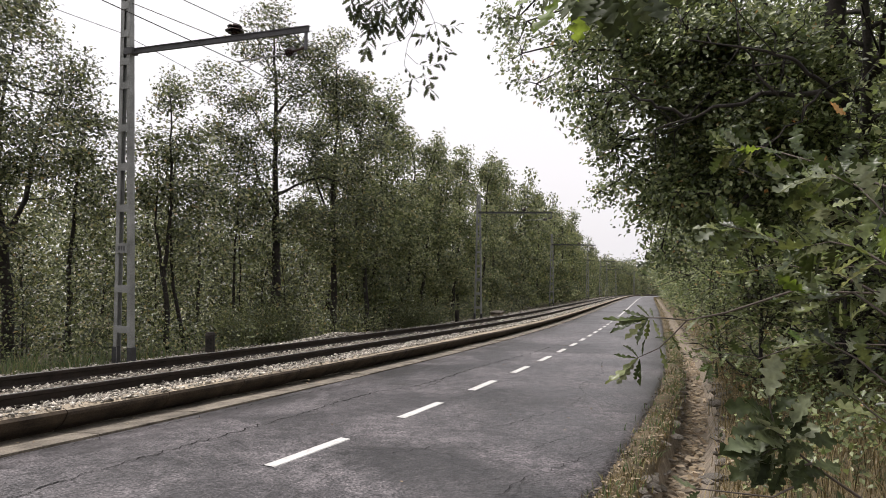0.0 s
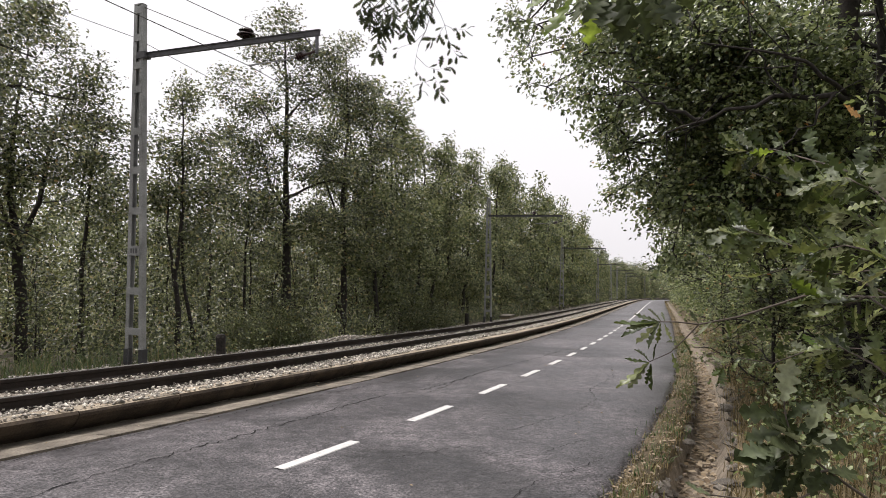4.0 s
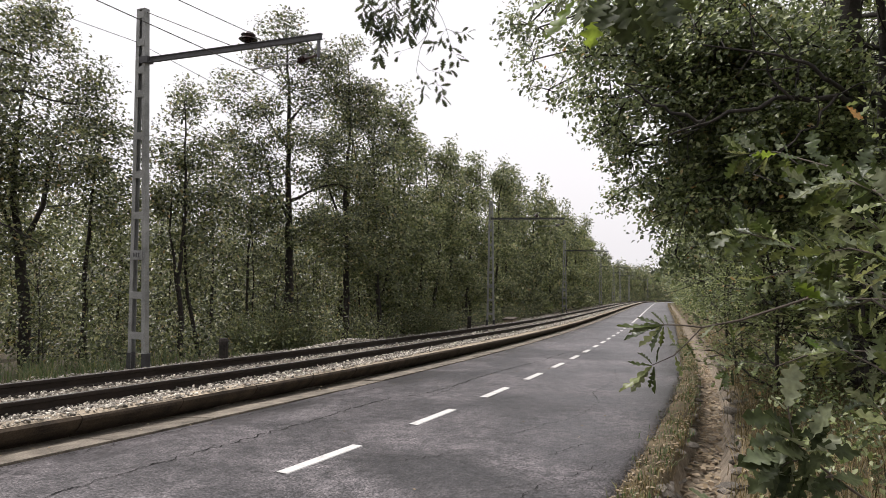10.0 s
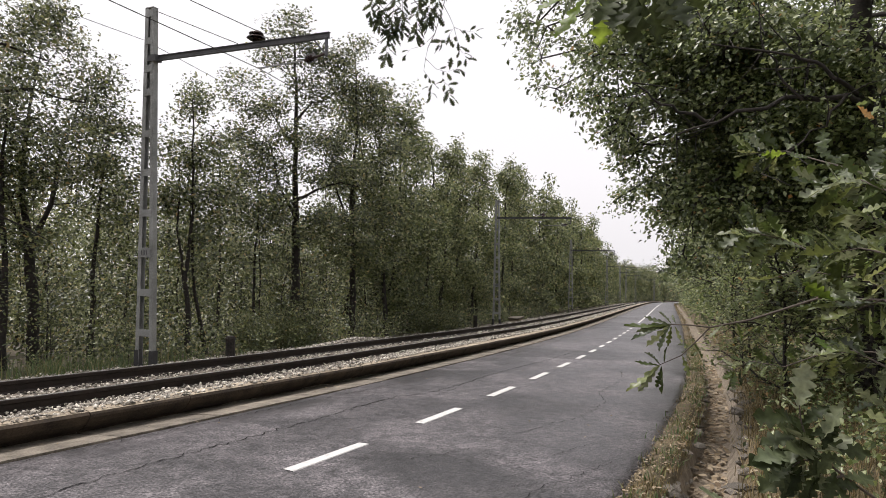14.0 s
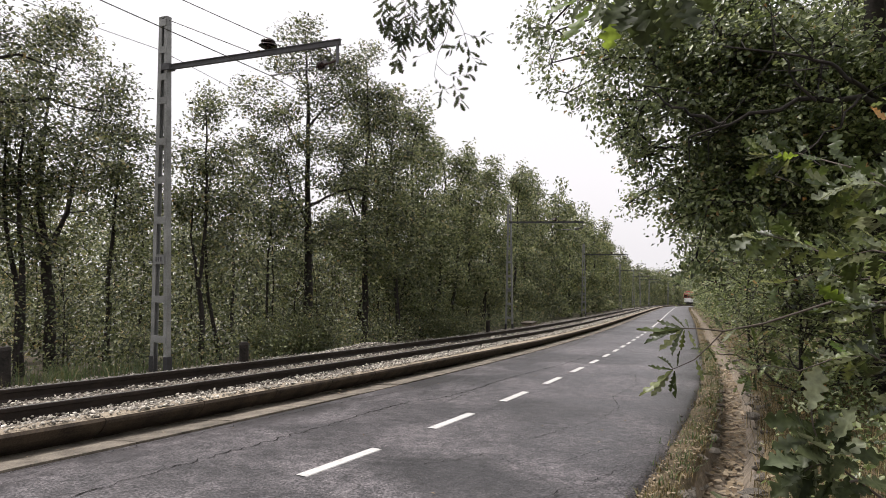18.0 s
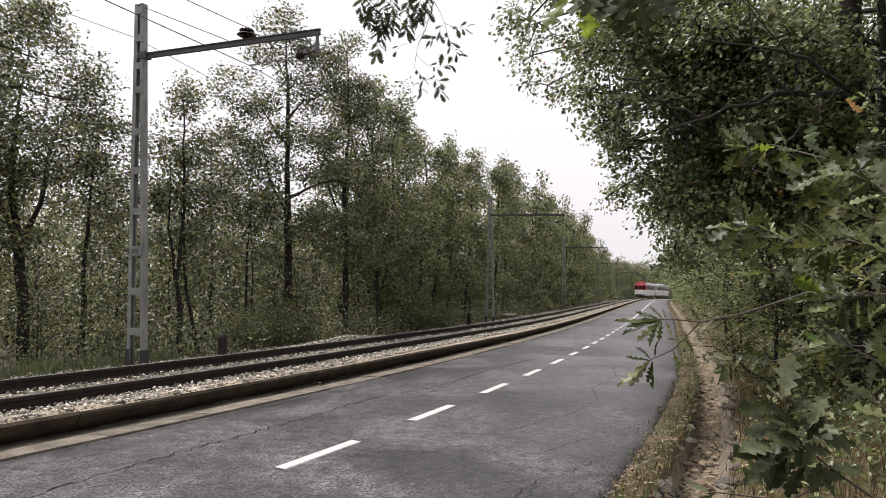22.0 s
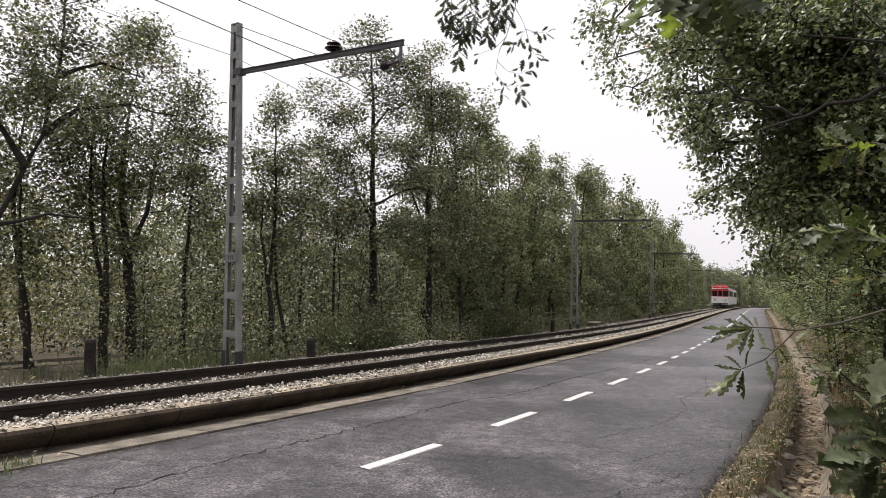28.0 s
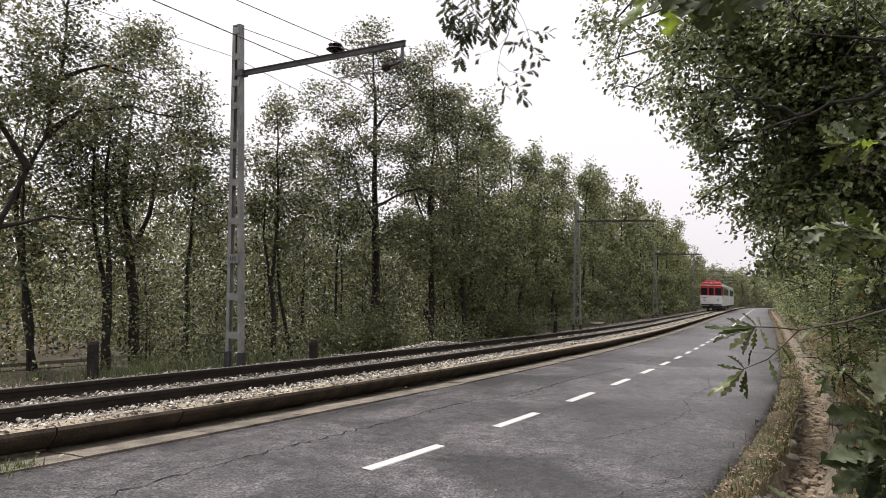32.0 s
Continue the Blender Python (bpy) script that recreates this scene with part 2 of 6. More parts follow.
# leaves round the clearing, its yellow light painted into their colour
M_LEAF_GOLD = leaf_material("yellow_lit_oak_foliage", [(0.0, (0.04, 0.042, 0.014)), (0.45, (0.145, 0.135, 0.044)), (0.8, (0.27, 0.245, 0.088)), (0.95, (0.38, 0.34, 0.15)), (1.0, (0.33, 0.20, 0.08))], 0.4, 0.4)
M_LEAF_R = leaf_material("shaded_oak_foliage", [(0.0, (0.028, 0.040, 0.014)), (0.5, (0.098, 0.130, 0.048)), (0.82, (0.205, 0.245, 0.10)), (0.985, (0.34, 0.38, 0.20)), (1.0, (0.30, 0.16, 0.05))], 0.34, 0.44)
M_LEAF_NEAR = leaf_material("oak_leaf", [(0.0, (0.024, 0.036, 0.011)), (0.5, (0.058, 0.083, 0.024)), (0.85, (0.13, 0.158, 0.052)), (1.0, (0.24, 0.265, 0.12))], 0.38, 0.32, "object", 0.45)
M_LEAF_DEEP = leaf_material("deep_green_oak_leaf", [(0.0, (0.020, 0.028, 0.010)), (0.6, (0.040, 0.052, 0.020)), (1.0, (0.085, 0.10, 0.05))], 0.55, 0.3, "object", 0.16)
M_LEAF_GREY = leaf_material("grey_green_oak_leaf", [(0.0, (0.08, 0.10, 0.05)), (1.0, (0.18, 0.20, 0.12))], 0.5, 0.3, "object", 0.4)
M_LEAF_BRIGHT = leaf_material("fresh_oak_leaf", [(0.0, (0.10, 0.17, 0.03)), (1.0, (0.17, 0.24, 0.05))], 0.45, 0.55, "object")
M_LEAF_DRY = leaf_material("withered_oak_leaf", [(0.0, (0.34, 0.19, 0.06)), (1.0, (0.45, 0.28, 0.1))], 0.7, 0.35, "object")
M_BROOM = leaf_material("broom_twigs", [(0.0, (0.104, 0.135, 0.073)), (0.6, (0.177, 0.208, 0.114)), (1.0, (0.270, 0.270, 0.146))], 0.7, 0.2)
M_WHITE = material("white_coach_paint", (0.74, 0.74, 0.75), (0.6, 0.6, 0.6), 0.35, 2, bump=0.0, contrast=(0.25, 0.5))
M_RED = material("red_coach_paint", (0.50, 0.035, 0.04), (0.36, 0.025, 0.03), 0.35, 2, bump=0.0, contrast=(0.25, 0.5))
M_COACHGREY = material("grey_coach_paint", (0.36, 0.38, 0.40), (0.26, 0.27, 0.28), 0.45, 2, bump=0.0)
M_UNDER = material("underframe_black", (0.03, 0.03, 0.03), (0.015, 0.015, 0.015), 0.7, 6, bump=0.1)
M_LAMP = material("lamp_lens", (0.75, 0.75, 0.72), (0.6, 0.6, 0.58), 0.15, 4, bump=0.0)
M_GLASS = material("dark_window_glass", (0.012, 0.013, 0.015), (0.008, 0.009, 0.010), 0.25, 2, bump=0.0, spec=0.25)
M_PALE = material("pale_gravel", (0.8, 0.8, 0.8), (0.65, 0.65, 0.65), 0.9, 2, bump=0.3)

# ---- plan: one line down the middle of the road, by distance along it ----
KN = [-60, -16, -7, 0, 6, 12, 20, 32, 50, 80, 110, 130, 150, 180, 240, 420]
HEADING = [-60, -41.09, -32.96, -26.01, -21.31, -18.9, -18.82, -18.58, -18.07, -18.24, -18.36, -18.83, -25.5, -35.0, -46.0, -60]
SLOPE = [-0.036, -0.0361, -0.0405, -0.0454, -0.0553, -0.0626, -0.0553, -0.0468, -0.048, -0.0484, -0.0503, -0.0502, -0.0501, -0.05, -0.05, -0.05]
RAIL_S, RAIL_SHIFT = [-16, -4, 4, 12, 25, 60, 240], [-0.099, -0.127, -0.084, 0.092, 0.094, 0.069, 0.055]
RAIL_NEAR, RAIL_Z, APRON, EDGE = 3.064, 0.256, 1.75, 2.255
S_ALL = np.arange(-60, 420.1, 1.0)
_hd, _sl = np.radians(np.interp(S_ALL, KN, HEADING)), np.interp(S_ALL, KN, SLOPE)
_k = np.ones(7) / 7
_hd = np.convolve(np.pad(_hd, 3, mode="edge"), _k, "valid")
_sl = np.convolve(np.pad(_sl, 3, mode="edge"), _k, "valid")


def _sum(v):
    return np.concatenate([[0], np.cumsum((v[1:] + v[:-1]) / 2)])


_px, _py, _pz = _sum(-np.sin(_hd)), _sum(np.cos(_hd)), _sum(_sl)
_px, _py, _pz = _px - _px[60] - 1.164, _py - _py[60] + 4.921, _pz - _pz[60]


def at(s, o=0.0, dz=0.0):
    """The point o metres to the left of the road's middle, at s metres along it, dz above the asphalt."""
    h = np.interp(s, S_ALL, _hd)
    return Vector((np.interp(s, S_ALL, _px) - o * math.cos(h), np.interp(s, S_ALL, _py) - o * math.sin(h), np.interp(s, S_ALL, _pz) + dz))


def yaw_at(s):
    return math.degrees(np.interp(s, S_ALL, _hd))


def rail_off(s):
    return RAIL_NEAR + np.interp(s, RAIL_S, RAIL_SHIFT)


def plan_of(x, y):
    """(s, offset, road height) of points of the plan (arrays)."""
    x, y = np.atleast_1d(np.asarray(x, float)), np.atleast_1d(np.asarray(y, float))
    s, o = np.empty(x.size), np.empty(x.size)
    for a in range(0, x.size, 4000):
        xa, ya = x[a:a + 4000], y[a:a + 4000]
        i = np.argmin((xa[:, None] - _px) ** 2 + (ya[:, None] - _py) ** 2, axis=1)
        dx, dy, h = xa - _px[i], ya - _py[i], _hd[i]
        s[a:a + 4000] = S_ALL[i] + dx * -np.sin(h) + dy * np.cos(h)
        o[a:a + 4000] = -dx * np.cos(h) - dy * np.sin(h)
    return s, o, np.interp(s, S_ALL, _pz)


BANK_O = [-40, -14, -8, -5, -3.6, -3.1]
BANK_Z = [3.2, 2.2, 1.25, 0.5, 0.12, 0.0]


def ground_rel(o):
    """Height of the forest floor over the road, by offset."""
    o = np.asarray(o, float)
    left = np.interp(o, [5.0, 6.5, 12, 40, 120], [0.0, -0.12, -0.3, -1.2, -3.0])
    right = np.interp(o, BANK_O, BANK_Z)
    return np.where(o > 0, left, right)


def ground_z(x, y):
    s, o, z = plan_of(x, y)
    return float((z + ground_rel(o))[0])


# ---- mesh helpers ----
def mesh_of(name, verts, faces, mats, idx=None, smooth=False):
    me = bpy.data.meshes.new(name)
    me.from_pydata([tuple(v) for v in verts], [], faces)
    for m in (mats if isinstance(mats, (list, tuple)) else [mats]):
        me.materials.append(m)
    if idx is not None:
        me.polygons.foreach_set("material_index", idx)
    if smooth:
        me.polygons.foreach_set("use_smooth", [True] * len(me.polygons))
    me.update()
    return me


def fast_mesh(name, V, F, mat, smooth=False):
    """V: n x 3, F: m x k numpy arrays (all faces of one size)."""
    V, F = np.asarray(V, np.float32), np.asarray(F, np.int32)
    me = bpy.data.meshes.new(name)
    me.vertices.add(len(V))
    me.vertices.foreach_set("co", V.ravel())
    k = F.shape[1]
    me.loops.add(F.size)
    me.loops.foreach_set("vertex_index", F.ravel())
    me.polygons.add(len(F))
    me.polygons.foreach_set("loop_start", np.arange(0, F.size, k, dtype=np.int32))
    if smooth:
        me.polygons.foreach_set("use_smooth", np.ones(len(F), bool))
    me.materials.append(mat)
    me.update(calc_edges=True)
    me.validate()
    return me


def child(name, me, parent, label="", m=None):
    ob = new(name, me)
    ob.parent = parent
    if m is not None:
        ob.matrix_basis = m
    return tagged(ob, label)


def part(name, bm, mat, parent, label="", m=None, smooth=False):
    me = bpy.data.meshes.new(name)
    if smooth:
        for f in bm.faces:
            f.smooth = True
    bm.to_mesh(me)
    bm.free()
    for x in (mat if isinstance(mat, (list, tuple)) else [mat]):
        me.materials.append(x)
    return child(name, me, parent, label, m)


def box(sx, sy, sz, c=(0, 0, 0), bevel=0.0, m=None, bm=None):
    """A box of that size about c, its edges bevelled."""
    b = bmesh.new()
    bmesh.ops.create_cube(b, size=1)
    for v in b.verts:
        v.co = Vector((v.co.x * sx, v.co.y * sy, v.co.z * sz))
    if bevel:
        bmesh.ops.bevel(b, geom=b.edges[:], offset=bevel, segments=2, affect="EDGES", profile=0.5)
    for v in b.verts:
        v.co += Vector(c)
        if m is not None:
            v.co = m @ v.co
    if bm is None:
        return b
    tmp = bpy.data.meshes.new("tmp")
    b.to_mesh(tmp)
    b.free()
    bm.from_mesh(tmp)
    bpy.data.meshes.remove(tmp)
    return bm


def rod(a, b, r0, r1=None, sides=8, bm=None):
    """A tapered rod from a to b."""
    bm = bm or bmesh.new()
    a, b = Vector(a), Vector(b)
    m = Matrix.Translation((a + b) / 2) @ (b - a).to_track_quat("Z", "Y").to_matrix().to_4x4()
    bmesh.ops.create_cone(bm, cap_ends=True, segments=sides, radius1=r0, radius2=r0 if r1 is None else r1, depth=(b - a).length, matrix=m)
    return bm


def tube_arrays(paths, sides=6):
    """Tapered tubes along polylines [(points, radii)]: vertices and quads."""
    V, F = [], []
    for pts, rad in paths:
        base = len(V)
        for i, p in enumerate(pts):
            p = Vector(p)
            d = (Vector(pts[min(i + 1, len(pts) - 1)]) - Vector(pts[max(i - 1, 0)])).normalized()
            u = d.orthogonal().normalized() if abs(d.z) > 0.95 else d.cross(Vector((0, 0, 1))).normalized()
            w = d.cross(u)
            for k in range(sides):
                a = 2 * math.pi * k / sides
                V.append(p + rad[i] * (math.cos(a) * u + math.sin(a) * w))
        for i in range(len(pts) - 1):
            for k in range(sides):
                k2 = (k + 1) % sides
                F.append((base + i * sides + k, base + i * sides + k2, base + (i + 1) * sides + k2, base + (i + 1) * sides + k))
    return V, F


def sweep(name, profile, s_values, mat, shift=None, jitter=0.0, closed=False, smooth=True, skirt=False):
    """A strip with that cross-section [(offset, height)] along the road."""
    V, F = [], []
    n = len(profile)
    for s in s_values:
        sh = shift(s) if shift else 0.0
        for o, z in profile:
            p = at(s, o + sh, z)
            if jitter:
                p.z += jitter * noise.noise(Vector((p.x * 1.3, p.y * 1.3, o)))
                p.x += jitter * noise.noise(Vector((p.x * 2.1, p.y * 2.1, 7.0 + o)))
            V.append(p)
    k = n if closed else n - 1
    for i in range(len(s_values) - 1):
        for j in range(k):
            j2 = (j + 1) % n
            F.append((i * n + j, (i + 1) * n + j, (i + 1) * n + j2, i * n + j2))
    if closed:
        F += [tuple(range(n))[::-1], tuple((len(s_values) - 1) * n + j for j in range(n))]
    me = mesh_of(name, V, F, mat, smooth=smooth)
    return me


def steps(a, b, near=0.5, far=3.0):
    out, s = [], a
    while s < b:
        out.append(s)
        s += near if s < 45 else far
    return out + [b]


# ---- ground, road, trackbed ----
def build_ground():
    g = np.sinh(np.linspace(-5.2, 5.2, 240)) / math.sinh(5.2)
    X, Y = np.meshgrid(20 + g * 1500, 60 + g * 1500, indexing="ij")
    x, y = X.ravel(), Y.ravel()
    s, o, z = plan_of(x, y)
    h = z + ground_rel(o)
    # the forest floor dips below the swept strips that carry road, track and bank
    h = np.where((o > -9.5) & (o < 6.3) & (s > -58) & (s < 418), h - 0.9 * np.clip(np.minimum(o + 9.5, 6.3 - o) / 1.0, 0, 1), h)
    far = np.hypot(x, y)
    bump = np.array([noise.noise(Vector((a * 0.35, b * 0.35, 0.0))) for a, b in zip(x, y)])
    h = h + 0.12 * bump * (far < 300)
    V = np.stack([x, y, h], 1)
    n = 240
    i = np.arange(n * n).reshape(n, n)
    F = np.stack([i[:-1, :-1].ravel(), i[1:, :-1].ravel(), i[1:, 1:].ravel(), i[:-1, 1:].ravel()], 1)
    me = fast_mesh("ground", V, F, M_SOIL, True)
    tagged(new("ground", me), "brown forest floor with leaf litter", "ground", kind="structure")


def build_road():
    cs = [(o, 0.02 - 0.012 * (o / 2.2) ** 2 * 0.6) for o in np.linspace(-2.15, APRON + 0.02, 9)]
    cs = [(-EDGE - 0.02, -0.14), (-EDGE, -0.02)] + cs + [(APRON + 0.04, -0.14)]
    road = tagged(new("road", sweep("road", cs, steps(-40, 400), M_ASPHALT)), "cracked grey asphalt road running downhill through woods", "road", kind="structure")

    # broken line, then the solid one
    def mark(s0, s1, w=0.1, near=0.25):
        V, F, n = [], [], max(2, int((s1 - s0) / near) + 1)
        for i in range(n):
            s = s0 + (s1 - s0) * i / (n - 1)
            for o, z in ((w / 2, 0.02), (w / 2 - 0.004, 0.026), (-w / 2 + 0.004, 0.026), (-w / 2, 0.02)):
                V.append(at(s, o - 0.03, z))
        for i in range(n - 1):
            for j in range(3):
                F.append((i * 4 + j, i * 4 + j + 1, (i + 1) * 4 + j + 1, (i + 1) * 4 + j))
        return mesh_of("lane_mark", V, F, M_PAINT)

    for k in range(-4, 16):
        child("lane_mark", mark(k * 2.02 - 0.08, k * 2.02 + 0.92), road, "worn white paint dash" if k == 0 else "")
    child("solid_lane_line", mark(33.0, 390, near=2.0), road, "worn white solid centre line")

    # long open cracks in the asphalt
    rnd = random.Random(5)

    def crack(pts, w=0.012):
        P = []
        for (s0, o0), (s1, o1) in zip(pts, pts[1:]):
            n = max(2, int(math.hypot(s1 - s0, o1 - o0) / 0.055))
            P += [(s0 + (s1 - s0) * i / n, o0 + (o1 - o0) * i / n + rnd.gauss(0, 0.017)) for i in range(n)]
        V, F = [], []
        for i, (s, o) in enumerate(P):
            h = w * (0.4 + 1.1 * rnd.random())
            V += [at(s, o - h, 0.0235), at(s, o + h, 0.0235)]
            if i:
                F.append((2 * i - 2, 2 * i - 1, 2 * i + 1, 2 * i))
        child("crack", mesh_of("crack", V, F, M_CRACK), road)

    crack([(-9, 0.9), (-5, 0.95), (-2.5, 0.8), (-1.38, 0.81), (-1.12, 0.87), (-0.7, 0.91), (-0.32, 0.91), (0.14, 0.92), (0.84, 0.92), (1.32, 0.91), (2.1, 0.96), (3.23, 0.94), (3.61, 0.77), (4.62, 0.68), (5.88, 0.69), (7.33, 0.63), (9.31, 0.44), (11.53, 0.35)], 0.0065)
    crack([(-3.2, 1.66), (-1.07, 1.72), (-0.62, 1.7), (0.65, 1.66), (2.4, 1.62), (4.2, 1.45)], 0.004)
    crack([(-2.2, 1.66), (-1.9, 1.35), (-1.65, 1.1), (-1.45, 0.82)], 0.005)
    crack([(3.28, 1.71), (3.46, 1.07), (3.62, 0.58), (4.66, 0.61)], 0.004)
    crack([(0.14, -1.71), (0.61, -1.76), (0.87, -1.85), (1.09, -1.93), (1.55, -2.04)], 0.0032)
    crack([(0.6, -0.55), (0.95, -0.75), (1.31, -0.9), (1.11, -1.23), (1.23, -1.43), (1.49, -1.56), (2.1, -1.75)], 0.0028)
    crack([(2.36, -0.48), (2.2, -0.76), (2.07, -1.04), (2.77, -1.21), (3.1, -1.34), (4.31, -1.42)], 0.0028)
    crack([(4.31, -1.42), (5.2, -1.2), (6.8, -1.3), (8.5, -1.1)], 0.0028)
    crack([(0.3, -1.45), (0.55, -1.62), (0.61, -1.76)], 0.0028)


def build_kerb():
    """Kerb blocks and apron slabs along the track, then long swept runs where they are far."""
    kerb = tagged(new("kerb"), "weathered concrete kerb with a sloping gutter apron beside railway", "kerb", kind="structure")
    top = [(2.42, -0.15), (2.42, 0.196), (2.235, 0.203), (2.192, 0.192), (2.174, 0.166), (2.182, 0.142), (2.22, 0.09), (2.27, 0.04), (2.36, -0.005), (2.39, -0.1)]
    apron = [(2.41, -0.12), (2.41, -0.02), (2.30, -0.018), (2.16, -0.006), (1.95, 0.018), (1.765, 0.03), (1.75, -0.1)]
    s = -14.0
    rnd = random.Random(3)
    n_top = len(top)

    # faces below the nose take the dark colour: moss plus painted lip shade
    def stain_and_shade(me):
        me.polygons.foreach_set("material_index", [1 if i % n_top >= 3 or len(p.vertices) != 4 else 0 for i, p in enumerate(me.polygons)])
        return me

    while s < 36:
        n = 1.16
        a = [s + 0.006 + (n - 0.012) * i / 3 for i in range(4)]
        child("kerb_block", stain_and_shade(sweep("kerb_block", [(o + rnd.uniform(-0.003, 0.003), z + rnd.uniform(-0.004, 0.004)) for o, z in top], a, [M_CONCRETE, M_STAIN_SHADE], closed=True, smooth=False)), kerb)
        s += n
    child("far_kerb", stain_and_shade(sweep("far_kerb", top, steps(s, 390), [M_CONCRETE, M_STAIN_SHADE], closed=True, smooth=False)), kerb)
    s = -14.0
    while s < 36:
        n = 1.16
        a = [s + 0.007, s + n / 2, s + n - 0.007]
        d = rnd.uniform(-0.006, 0.006)
        child("apron_slab", sweep("apron_slab", [(o, z + d) for o, z in apron], a, M_APRON, closed=True, smooth=False), kerb)
        s += n
    child("far_apron", sweep("far_apron", apron, steps(s, 390), M_APRON, closed=True, smooth=False), kerb)
    child("joint_bed", sweep("joint_bed", [(2.41, -0.1), (2.41, 0.17), (2.24, 0.17), (2.25, 0.10), (2.38, -0.02), (2.3, -0.04), (2.06, -0.02), (1.78, 0.0), (1.78, -0.1)], steps(-14, 36), M_CRACK, smooth=False), kerb)


def pebble(seed, r=1.0, sub=1):
    b = bmesh.new()
    rnd = random.Random(seed)
    if sub == 0:  # broken stone: the hull of a few points
        for _ in range(9):
            v = Vector((rnd.gauss(0, 1), rnd.gauss(0, 1), rnd.gauss(0, 1))).normalized() * rnd.uniform(0.75, 1.15)
            b.verts.new((v.x * 1.2, v.y * 0.85, v.z * 0.62))
        bmesh.ops.convex_hull(b, input=b.verts[:])
        bmesh.ops.delete(b, geom=[v for v in b.verts if not v.link_faces], context="VERTS")
        b.verts.index_update()
        return b
    bmesh.ops.create_icosphere(b, subdivisions=sub, radius=r)
    sc = Vector((rnd.uniform(0.8, 1.5), rnd.uniform(0.6, 1.1), rnd.uniform(0.35, 0.7)))
    for v in b.verts:
        k = 1 + 0.35 * noise.noise(v.co * 1.7 + Vector((seed * 3.1, 0, 0))) + rnd.uniform(-0.22, 0.22)
        v.co = Vector((v.co.x * sc.x, v.co.y * sc.y, v.co.z * sc.z)) * k
    return b


def bm_arrays(b):
    bmesh.ops.triangulate(b, faces=b.faces[:])
    b.verts.ensure_lookup_table()
    V = np.array([v.co[:] for v in b.verts])
    F = np.array([[v.index for v in f.verts] for f in b.faces])
    b.free()
    return V, F


def scatter(name, shapes, places, mat, seed=0):
    """One mesh of many turned copies: places are (x, y, z, size)."""
    rng = np.random.default_rng(seed)
    VV, FF, base = [], [], 0
    for i, (x, y, z, r) in enumerate(places):
        V, F = shapes[i % len(shapes)]
        q = Euler((rng.normal(0, 0.35), rng.normal(0, 0.35), rng.uniform(0, 6.28))).to_matrix()
        VV.append((V * r) @ np.array(q).T + (x, y, z))
        FF.append(F + base)
        base += len(V)
    return fast_mesh(name, np.concatenate(VV), np.concatenate(FF), mat)


